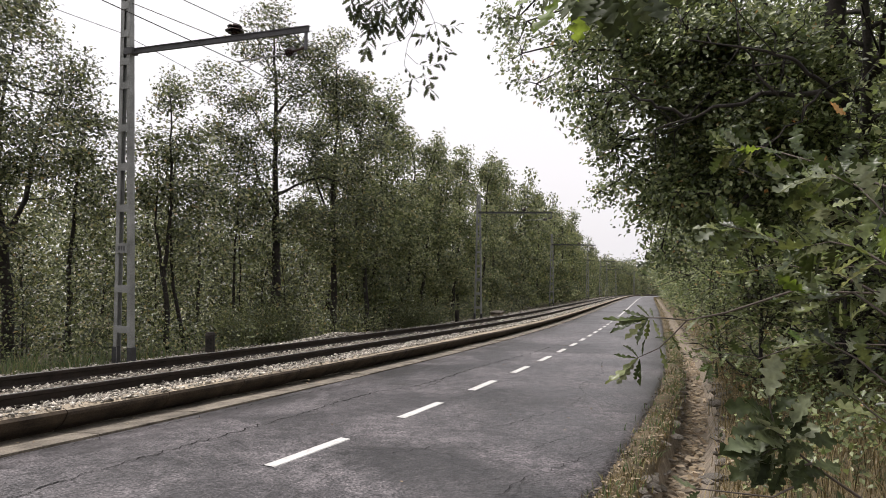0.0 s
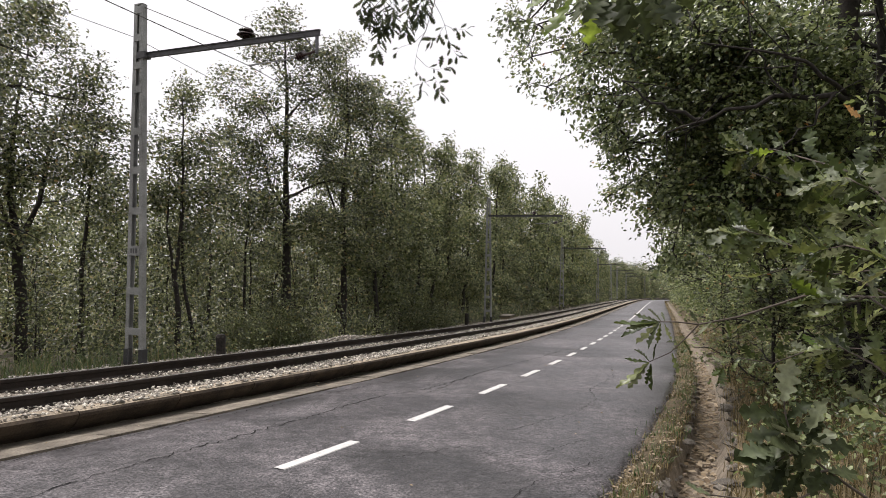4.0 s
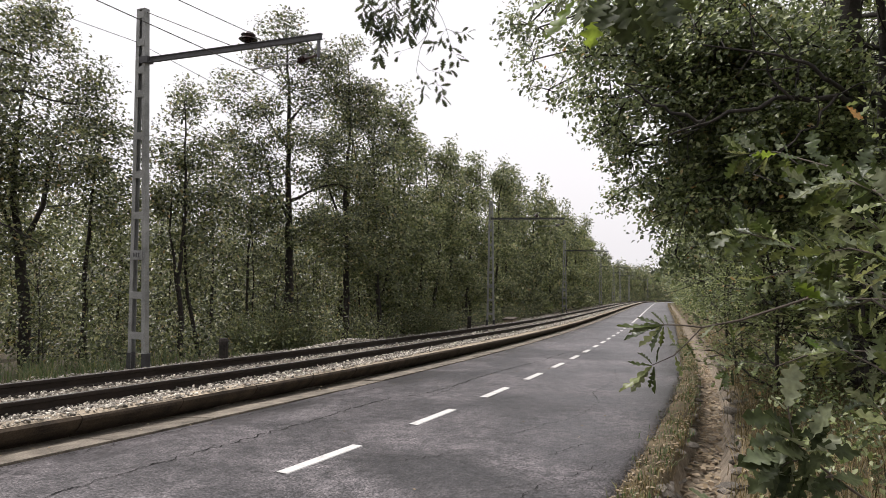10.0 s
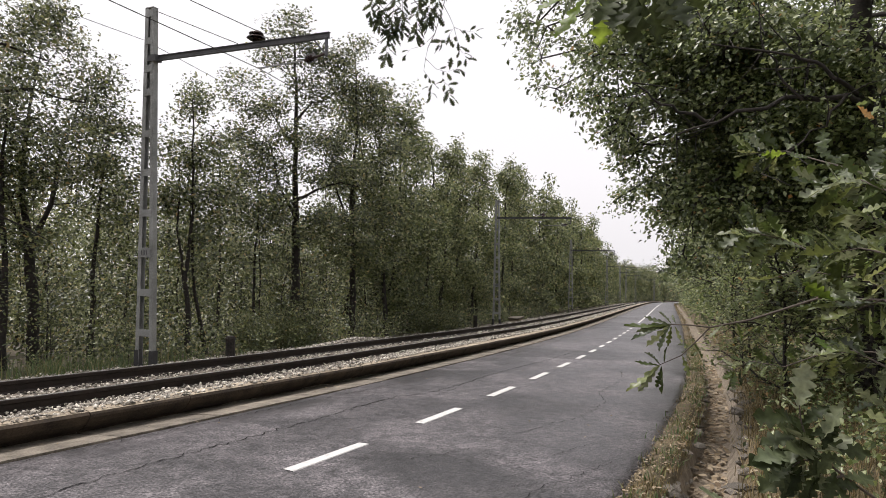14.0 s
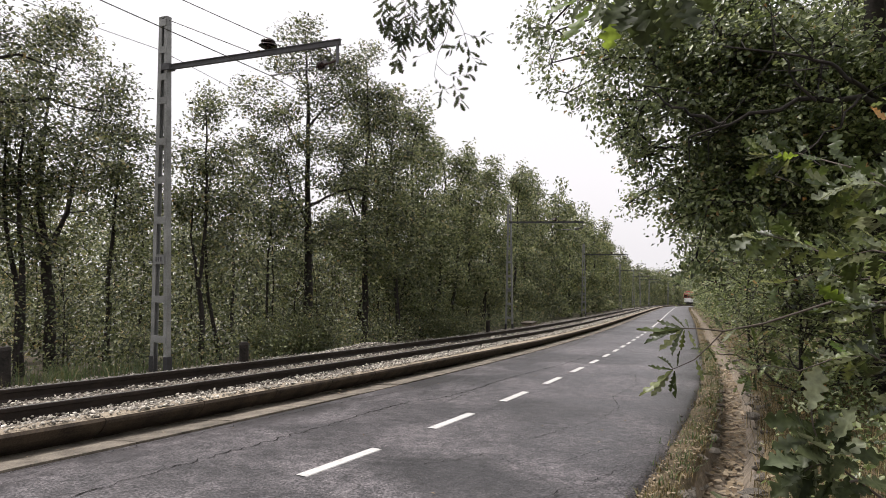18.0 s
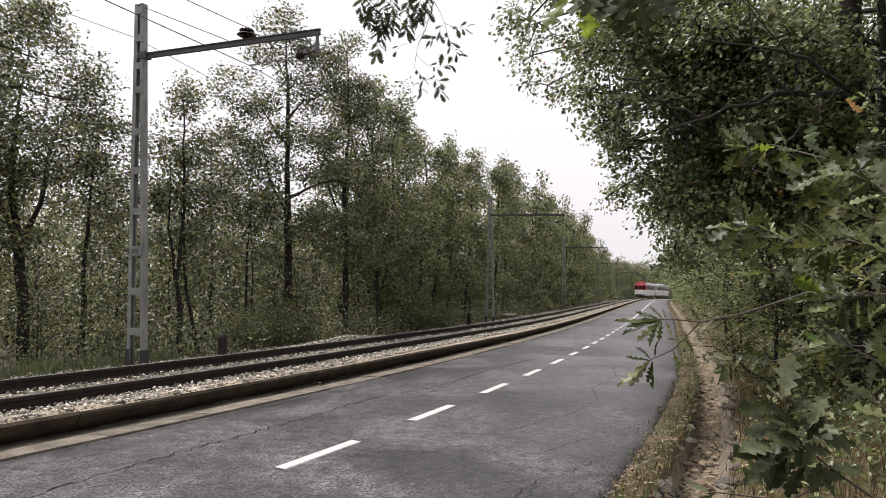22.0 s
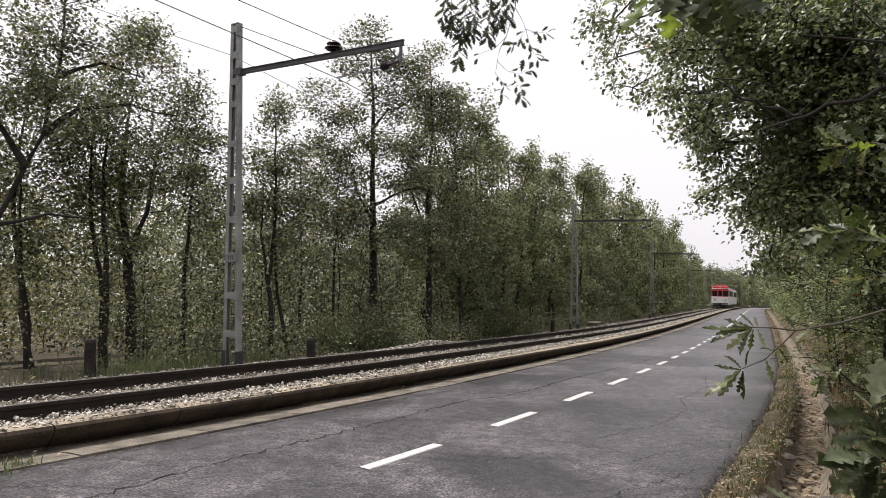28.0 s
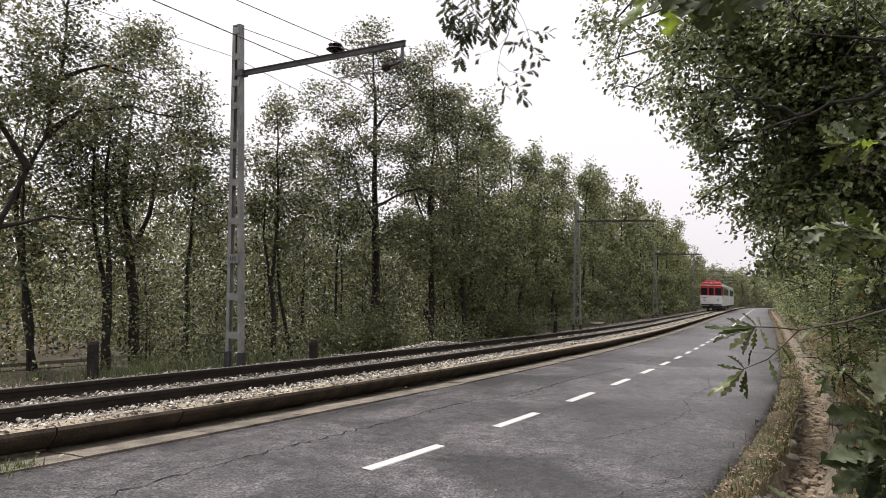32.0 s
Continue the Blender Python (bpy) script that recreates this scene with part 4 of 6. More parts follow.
def car(front):
    """A narrow-gauge railcar; local y points forward, z = 0 is the rail's head."""
    root = new("railcar")
    L, hw = CAR_L / 2, CAR_W / 2

    def shell(z0, z1, mat, name, label, y_end, inset=0.0):
        ys = [(-L, 0.93), (-L + 0.35, 1.0), (y_end - 0.45, 1.0), (y_end, 0.90)]
        V, F = [], []
        for y, k in ys:
            V += [(-(hw - inset) * k, y, z0), (-(hw - inset) * k, y, z1), ((hw - inset) * k, y, z1), ((hw - inset) * k, y, z0)]
        for i in range(3):
            a, b = 4 * i, 4 * i + 4
            for j in range(4):
                j2 = (j + 1) % 4
                F.append((a + j, b + j, b + j2, a + j2))
        F += [(3, 2, 1, 0), (12, 13, 14, 15)]
        return child(name, mesh_of(name, V, F, mat), root, label)

    shell(0.55, 1.72, M_WHITE, "lower_body", "white lower body side", L)
    shell(1.72, 2.72, M_COACHGREY, "window_band", "pale grey window band", L - 0.06, 0.02)
    shell(2.72, 2.86, M_WHITE, "cantrail", "white strip above the windows", L)
    # roof, rounded across
    V, F, n = [], [], 9
    for y, k in ((-L, 0.86), (-L + 0.4, 1.0), (L - 0.5, 1.0), (L + 0.02, 0.86)):
        for i in range(n):
            a = math.pi * i / (n - 1)
            V.append((hw * k * math.cos(a), y, 2.86 + 0.40 * k * math.sin(a) ** 0.8))
    for i in range(3):
        for j in range(n - 1):
            F.append((i * n + j, i * n + j + 1, (i + 1) * n + j + 1, (i + 1) * n + j))
    F += [tuple(range(n))[::-1], tuple(3 * n + j for j in range(n))]
    child("roof", mesh_of("roof", V, F, M_COACHGREY), root, "grey rounded roof")
    part("underframe", box(CAR_W * 0.86, CAR_L * 0.9, 0.3, (0, 0, 0.42), 0.03), M_UNDER, root)
    for side in (-1, 1):
        for i in range(8):
            y = -L + 1.9 + i * 1.42
            w = part("side_window", box(0.03, 1.12, 0.78, (side * (hw - 0.012), y, 2.2), 0.012), M_GLASS, root, "dark window" if i == 0 else "")
        for y in (-L + 0.85, L - 1.25):
            door = part("side_door", box(0.035, 0.8, 1.95, (side * (hw + 0.002), y, 1.72), 0.012), M_WHITE, root)
            part("door_window", box(0.03, 0.5, 0.75, (side * (hw + 0.012), y, 2.2), 0.01), M_GLASS, door)
    for e in ((1,) if front else (1, -1)):
        ye = e * (L - 0.0)
        if front:
            band = part("cab_band", box(CAR_W * 0.91, 0.10, 1.16, (0, ye - 0.02, 2.28), 0.03), M_RED, root, "red cab front round the windscreens")
            part("cab_roof", box(CAR_W * 0.9, 2.3, 0.42, (0, ye - 1.1, 3.03), 0.18), M_RED, root, "red front end of the roof")
            for side in (-1, 1):
                part("cab_side", box(0.03, 1.0, 1.0, (side * (hw * 0.99), ye - 0.62, 2.25), 0.01, m=None), M_RED, root)
                part("cab_side_window", box(0.03, 0.6, 0.66, (side * (hw + 0.004), ye - 0.7, 2.22), 0.01), M_GLASS, root)
            for x, w in ((-0.74, 0.66), (0.0, 0.50), (0.74, 0.66)):
                part("windscreen", box(w, 0.05, 0.80, (x, ye + 0.02, 2.16), 0.02), M_GLASS, band, "dark windscreen")
            panel = part("front_panel", box(CAR_W * 0.915, 0.10, 1.0, (0, ye, 1.2), 0.05), M_WHITE, root, "white front panel below windscreens")
            for x in (-0.72, 0.72):
                bm = rod((x, ye + 0.03, 1.22), (x, ye + 0.09, 1.22), 0.13, 0.11, 12)
                part("headlight_rim", bm, M_DARKMETAL, panel)
                part("headlight", rod((x, ye + 0.08, 1.22), (x, ye + 0.105, 1.22), 0.085, 0.075, 12), M_LAMP, panel, "round headlight")
            part("destination_box", box(0.9, 0.4, 0.26, (0, ye - 0.2, 3.24), 0.07), M_RED, root)
            part("roof_lamp", rod((0, ye + 0.0, 3.12), (0, ye + 0.06, 3.12), 0.09, 0.08, 10), M_LAMP, root)
            for x in (-0.55, 0.55):
                part("horn", rod((x, ye - 0.5, 3.22), (x, ye - 0.15, 3.25), 0.03, 0.06, 8), M_RED, root)
            for x, y, z, w, d, h in ((-0.62, 0.75, 3.30, 0.34, 0.5, 0.16), (0.6, 0.9, 3.30, 0.4, 0.6, 0.18), (0.0, 1.15, 3.36, 0.7, 0.5, 0.14), (0.75, 0.3, 3.16, 0.3, 0.3, 0.16), (-0.8, 0.35, 3.14, 0.26, 0.3, 0.16)):
                part("roof_fitting", box(w, d, h, (x, ye - y, z), 0.04), M_RED, root)
            part("gutter", box(CAR_W * 0.93, 0.06, 0.05, (0, ye + 0.05, 2.86), 0.01), M_WHITE, root, "pale strip over the windscreens")
            part("bumper", box(CAR_W * 0.9, 0.16, 0.14, (0, ye + 0.03, 0.66), 0.03), M_UNDER, root, "dark bumper beam")
            part("front_stripe", box(0.5, 0.02, 0.05, (0.72, ye + 0.055, 1.45)), M_DARKMETAL, panel)
            part("gangway_post", rod((0, ye - 0.35, 3.14), (0, ye - 0.35, 3.72), 0.03, 0.02, 6), M_RED, root)
        else:
            part("end_door", box(0.62, 0.06, 1.9, (0, ye, 1.75), 0.015), M_COACHGREY, root)
    cp = rod((0, L, 0.62), (0, L + 0.42, 0.62), 0.09, 0.09, 8)
    box(0.42, 0.12, 0.3, (0, L + 0.36, 0.62), 0.02, bm=cp)
    part("coupler", cp, M_UNDER, root)
    part("skirt", box(CAR_W * 0.84, 0.2, 0.28, (0, L - 0.12, 0.42), 0.04), M_UNDER, root)
    wheels = []
    for yb in (-L + 2.6, L - 2.6):
        b = box(1.5, 2.3, 0.22, (0, yb, 0.46), 0.03)
        for x in (-0.72, 0.72):
            box(0.08, 2.2, 0.26, (x, yb, 0.40), 0.02, bm=b)
        part("bogie", b, M_UNDER, root)
        for ya in (-0.9, 0.9):
            bm = bmesh.new()
            rod((-0.62, 0, 0), (0.62, 0, 0), 0.06, None, 8, bm)
            for x in (-0.53, 0.53):
                rod((x - 0.05, 0, 0), (x + 0.05, 0, 0), 0.36, None, 18, bm)
                rod((x - 0.06 * (1 if x > 0 else -1), 0, 0), (x - 0.03 * (1 if x > 0 else -1), 0, 0), 0.385, None, 18, bm)
                box(0.11, 0.5, 0.09, (x, 0, 0), 0.01, bm=bm)
            w = part("wheelset", bm, M_UNDER, root, m=pose(0, yb + ya, 0.36))
            wheels.append((w, yb + ya))
    for y in (-3.2, 0.4, 3.0):
        part("roof_vent", box(0.7, 1.2, 0.16, (0, y, 3.28), 0.04), M_COACHGREY, root)
    if front:
        bm = bmesh.new()
        y0 = L - 4.3
        for x in (-0.45, 0.45):
            rod((x, y0 - 0.7, 3.36), (x * 0.8, y0 + 0.35, 3.72), 0.022, None, 6, bm)
            rod((x * 0.8, y0 + 0.35, 3.72), (x * 0.9, y0 - 0.3, 4.1), 0.018, None, 6, bm)
        rod((-0.7, y0 - 0.3, 4.1), (0.7, y0 - 0.3, 4.1), 0.03, None, 6, bm)
        box(1.2, 1.8, 0.08, (0, y0 - 0.2, 3.32), 0.02, bm=bm)
        part("pantograph", bm, M_DARKMETAL, root, "raised pantograph with collector bar")
    return root, wheels


def track_pose(s, length=8.8):
    """The pose of a car whose middle is at s, on the track, looking towards smaller s."""
    a, b = [at(q, rail_off(q) + 0.53, RAIL_Z) for q in (s - length / 2, s + length / 2)]
    d = a - b
    m = (a + b) / 2
    return pose(m.x, m.y, m.z, math.degrees(math.atan2(d.z, math.hypot(d.x, d.y))), 0, math.degrees(math.atan2(-d.x, d.y)))


def nose(t):
    """Where the train's front stands along the line, by time."""
    return float(np.interp(t, NOSE_T, NOSE_S))


NOSE_T = [0.0, 18.0, 19.0, 20.0, 21.5, 23.0, 24.5, 26.5, 28.0, 30.0, 32.0]
NOSE_S = [306.0, 173.5, 165.5, 157.5, 145.5, 134.0, 124.0, 110.8, 101.5, 89.0, 76.5]
TRAIN = []


def build_train():
    for k in range(2):
        c, wheels = car(k == 0)
        tagged(c, ("red and white narrow-gauge railcar with pantograph on the track" if k == 0 else "white and grey trailer car coupled behind on the track"), "train car", "coupled train")
        TRAIN.append((c, wheels, CAR_L / 2 + 0.45 + k * (CAR_L + 0.7)))


def motions():
    for c, wheels, back in TRAIN:
        walk(c, [(t / 2, track_pose(nose(t / 2) + back)) for t in range(0, 65)])
        for w, y in wheels:
            rows = []
            for i in range(0, 481):
                t = i / 15
                rows.append((t, pose(0, y, 0.36, -math.degrees((NOSE_S[0] - nose(t)) / 0.36) % 360)))
            walk(w, rows)


# ---- trees ----
def grow(rng, height, spread, trunk_r, lean=0.05, fork=0.35, limbs=14, low=0.3, sub=4, droop=0.0, bias=(0, 0)):
    """A trunk with limbs and twigs: tubes [(points, radii)], and the tips from which leaves hang."""
    paths, tips = [], []
    n = 9
    ax, ay = rng.normal(0, lean, 2)
    ph = rng.uniform(0, 6.28, 2)
    trunk = []
    for i in range(n):
        f = i / (n - 1)
        trunk.append(Vector((ax * height * f + 0.035 * height * math.sin(2.3 * f * 2 + ph[0]) * f, ay * height * f + 0.035 * height * math.sin(2.1 * f * 2 + ph[1]) * f, height * 0.93 * f)))
    paths.append((trunk, [trunk_r * (1.25 if i == 0 else 1) * (1 - 0.88 * (i / (n - 1)) ** 0.9) + 0.008 for i in range(n)]))

    def trunk_at(f):
        x = f * (n - 1)
        i = min(int(x), n - 2)
        return trunk[i].lerp(trunk[i + 1], x - i)

    for k in range(limbs):
        f = low + (0.97 - low) * (k + rng.uniform(0, 1)) / limbs
        a = k * 2.4 + rng.uniform(-0.6, 0.6)
        up = rng.uniform(0.25, 0.9) if f < 0.75 else rng.uniform(0.6, 1.4)
        ln = spread * (1.15 - 0.65 * ((f - low) / (1 - low)) ** 1.4) * rng.uniform(0.65, 1.15)
        d = Vector((math.cos(a) + bias[0], math.sin(a) + bias[1], up)).normalized()
        ln *= 1 + 0.5 * max(0.0, d.x * bias[0] + d.y * bias[1])
        p0 = trunk_at(f)
        pts, rad = [p0], [trunk_r * (0.5 - 0.38 * f) + 0.006]
        r0 = rad[0]
        p = p0.copy()
        m = 5
        for j in range(1, m + 1):
            d = (d + Vector(rng.normal(0, 0.18, 3)) + Vector((0, 0, 0.04 - droop * 0.12))).normalized()
            p = p + d * ln / m
            pts.append(p.copy())
            rad.append(r0 * (1 - 0.8 * j / m) + 0.003)
        paths.append((pts, rad))
        tips.append(pts[-1])
        for q in range(sub):
            b = pts[1 + (q % (m - 1)) + (1 if q % 2 else 0)] if m > 2 else pts[-1]
            dd = (d + Vector(rng.normal(0, 0.75, 3)) + Vector((0, 0, 0.15 - droop * 0.4))).normalized()
            l2 = ln * rng.uniform(0.25, 0.55)
            mid = b + dd * l2 * 0.5 + Vector(rng.normal(0, 0.05, 3))
            end = b + dd * l2
            paths.append(([b, mid, end], [r0 * 0.35 + 0.003, r0 * 0.2 + 0.003, 0.003]))
            tips += [end, mid]
    return paths, tips


LEAF_PLAIN = (np.array([(0, 0, 0), (0.5, -0.3, 0.12), (1, 0, -0.05), (0.5, 0.3, 0.12)]), np.array([(0, 1, 2), (0, 2, 3)]))
LEAF_SMALL = (np.array([(0, 0, 0), (0.30, -0.27, 0.05), (0.44, -0.10, 0), (0.70, -0.29, 0.05), (1, 0, -0.05), (0.70, 0.29, 0.05), (0.44, 0.10, 0), (0.30, 0.27, 0.05)]),
              np.array([(0, 1, 2), (0, 2, 6), (0, 6, 7), (2, 3, 4), (2, 4, 6), (6, 4, 5)]))


def ball(rng, n):
    v = rng.normal(0, 1, (n, 3))
    v /= np.linalg.norm(v, axis=1)[:, None]
    return v * 1.75 * rng.random(n)[:, None] ** 0.45


def leaf_mesh(name, rng, tips, per, spread, size, mat, shape=LEAF_PLAIN, hang=0.35, face=(0, 0, 1)):
    """Leaves in loose bunches round the tips, each with its own turn and size; their faces lean towards the open light."""
    SV, SF = shape
    T = np.array([t[:] for t in tips])
    n = len(T) * per
    C = np.repeat(T, per, 0) + ball(rng, n) * np.array([spread, spread, spread * 0.75])
    z = rng.normal(0, 0.5, (n, 3)) + np.array(face)
    z /= np.linalg.norm(z, axis=1)[:, None]
    x = rng.normal(0, 1, (n, 3)) - np.array((0, 0, hang))
    x -= (x * z).sum(1)[:, None] * z
    x /= np.linalg.norm(x, axis=1)[:, None]
    y = np.cross(z, x)
    L = size * rng.uniform(0.6, 1.35, n)
    V = C[:, None] + L[:, None, None] * (SV[None, :, 0, None] * x[:, None] + SV[None, :, 1, None] * y[:, None] + SV[None, :, 2, None] * z[:, None])
    F = SF[None] + (np.arange(n) * len(SV))[:, None, None]
    return fast_mesh(name, V.reshape(-1, 3), F.reshape(-1, 3), mat)


def tree(name, seed, height, spread, trunk_r, per, lsize, mat, label, category, group, shape=LEAF_PLAIN, bunch=0.22, sides=5, face=(0, 0, 1), **kw):
    rng = np.random.default_rng(seed)
    paths, tips = grow(rng, height, spread, trunk_r, **kw)
    root = new(name)
    V, F = tube_arrays(paths, sides)
    child("trunk", mesh_of("trunk", V, F, M_BARK, smooth=True), root, "dark trunk with bare limbs")
    child("crown", leaf_mesh("crown", rng, tips, per, bunch, lsize, mat, shape, face=face), root, "loose crown of lobed leaves")
    return tagged(root, label, category, group)


def stand(proto, x, y, turn, k, kz=None, sink=0.06):
    m = Matrix.LocRotScale((x, y, ground_z(x, y) - sink), Euler((0, 0, turn)), None)
    ob = copy_thing(proto, m)
    ob.scale = (k, k, kz or k)
    return ob


def leaf_volume(name, seed, n, s_rng, o_rng, h_rng, size, mat, clump=26, spread=0.45, power=1.0):
    """Leaves in clumps through a stretch of the wood, from the ground up."""
    rng = np.random.default_rng(seed)
    tips = []
    for _ in range(n // clump):
        s = rng.uniform(*s_rng)
        o = o_rng[0] + (o_rng[1] - o_rng[0]) * rng.random() ** power
        p = at(s, o)
        f = max(0.0, min(1.0, ((p.x + 6.0) * -3.6 + (p.y - 7.6) * 4.4) / 32.3))
        if math.hypot(p.x + 6.0 + 3.6 * f, p.y - 7.6 - 4.4 * f) < 0.3:
            continue  # the footpath keeps a gap open
        h = h_rng[0] + (h_rng[1] - h_rng[0]) * rng.random() ** 1.2
        if s < 4.5 and 7.8 < o < 9.9 and h < 0.6:
            continue  # so does the gravel path
        z = p.z + float(ground_rel(o)) + h
        tips.append((p.x, p.y, z))
    return leaf_mesh(name, rng, tips, clump, spread, size, mat, face=(0.3, -0.6, 0.65) if o_rng[0] > 0 else (-0.2, -0.2, 0.8))


def crown_tree(name, seed, stems, blobs, n, per, lsize, mat, label, group, bunch=0.2, sides=3, shape=None, leaf_label="loose crown of lobed leaves", category="tree", face=(0.15, -0.45, 0.75)):
    """A tree from its stems [(points, base radius, tip radius)] and the lobes of its crown [(x, y, z, rx, ry, rz)]:
    boughs reach from the stems to n leaf bunches spread through the lobes."""
    rng = np.random.default_rng(seed)
    paths, P, R = [], [], []
    for pts, r0, r1 in stems:
        fine = []
        for a, b in zip(pts, pts[1:]):
            a, b = Vector(a), Vector(b)
            k = max(2, int((b - a).length / 0.4))
            fine += [a.lerp(b, i / k) + Vector(rng.normal(0, 0.018, 3)) * (1 if i else 0) for i in range(k)]
        fine.append(Vector(pts[-1]))
        m = len(fine) - 1
        rad = [(r0 + (r1 - r0) * (i / m) ** 0.85) * (1.3 if i == 0 else 1) for i in range(m + 1)]
        paths.append((fine, rad))
        for i in range(m // 4 + 1, m + 1):
            P.append(fine[i][:])
            R.append(rad[i])
    vol = np.array([b[3] * b[4] * b[5] for b in blobs]) ** 0.85
    which = rng.choice(len(blobs), n, p=vol / vol.sum())
    B = np.array(blobs, float)[which]
    v = rng.normal(0, 1, (n, 3))
    v /= np.linalg.norm(v, axis=1)[:, None]
    C = B[:, :3] + v * (rng.random(n) ** 0.42)[:, None] * B[:, 3:]
    P0 = np.array(P)
    C = C[np.argsort(np.min(np.linalg.norm(C[:, None] - P0[None], axis=2), axis=1))]
    boughs, tips = [], []
    for c in C:
        Q = np.array(P)
        cost = np.linalg.norm(Q - c, axis=1) + 0.9 * np.clip(Q[:, 2] - c[2] + 0.12, 0, None)
        j = int(np.argmin(cost))
        a, e = Vector(Q[j]), Vector(c)
        ln = (e - a).length
        r = min(R[j] * 0.62, 0.004 + 0.011 * ln)
        mid = a.lerp(e, 0.5) + Vector(rng.normal(0, 0.07, 3)) * ln + Vector((0, 0, -0.05 * ln))
        boughs.append(([a, mid, e], [r, r * 0.7 + 0.001, 0.003]))
        P += [mid[:], e[:]]
        R += [r * 0.7 + 0.001, max(0.0035, r * 0.5)]
        tips.append(e)
        if ln > 0.5:
            tips.append(mid)
    root = new(name)
    V, F = tube_arrays(paths, 7)
    Vb, Fb = tube_arrays(boughs, sides)
    child("trunk", mesh_of("trunk", V + Vb, F + [tuple(i + len(V) for i in f) for f in Fb], M_BARK, smooth=True), root, "dark trunk with thin crooked branches")
    child("crown", leaf_mesh("crown", rng, tips, per, bunch, lsize, mat, shape or LEAF_PLAIN, hang=0.5, face=face), root, leaf_label)
    return tagged(root, label, category, group)


def wood_oak(seed, h, spread, r, low, n, per, lsize, mat, label, group, bunch=0.2, bend=0.25, **kw):
    """An oak of the wood with a crooked stem, sometimes forked, and a crown of stacked uneven lobes."""
    rng = np.random.default_rng(seed)
    b = rng.normal(0, bend, (4, 2)).cumsum(0) * 0.6
    line = [(0, 0, 0)] + [(b[i][0], b[i][1], h * f) for i, f in enumerate((0.28, 0.52, 0.75, 0.94))]
    stems = [(line, r, 0.012)]
    if seed % 2:
        a = rng.uniform(0, 6.28)
        stems.append(([line[1], (line[2][0] + 0.22 * spread * math.cos(a), line[2][1] + 0.22 * spread * math.sin(a), h * 0.5), (line[3][0] + 0.45 * spread * math.cos(a), line[3][1] + 0.45 * spread * math.sin(a), h * 0.78)], r * 0.6, 0.012))
    blobs = [(line[4][0], line[4][1], h * 0.9, spread * 0.3, spread * 0.3, h * 0.1)]
    for k in range(7):
        f = low + (0.88 - low) * (k + rng.uniform(0, 0.8)) / 7
        w = spread * (0.92 - 0.55 * ((f - low) / (1 - low)) ** 1.6)
        a = 2.4 * k + rng.uniform(-0.5, 0.5)
        x, y = np.interp(f, [0, 0.28, 0.52, 0.75, 0.94], [p[0] for p in line]), np.interp(f, [0, 0.28, 0.52, 0.75, 0.94], [p[1] for p in line])
        blobs.append((x + 0.5 * w * math.cos(a), y + 0.5 * w * math.sin(a), h * f, w * 0.55, w * 0.55, h * 0.085))
    return crown_tree("oak_tree", seed, stems, blobs, n, per, lsize, mat, label, group, bunch, face=(0.0, -0.5, 0.7), **kw)


def remove_thing(root):
    for c in (*root.children_recursive, root):
        bpy.data.objects.remove(c)


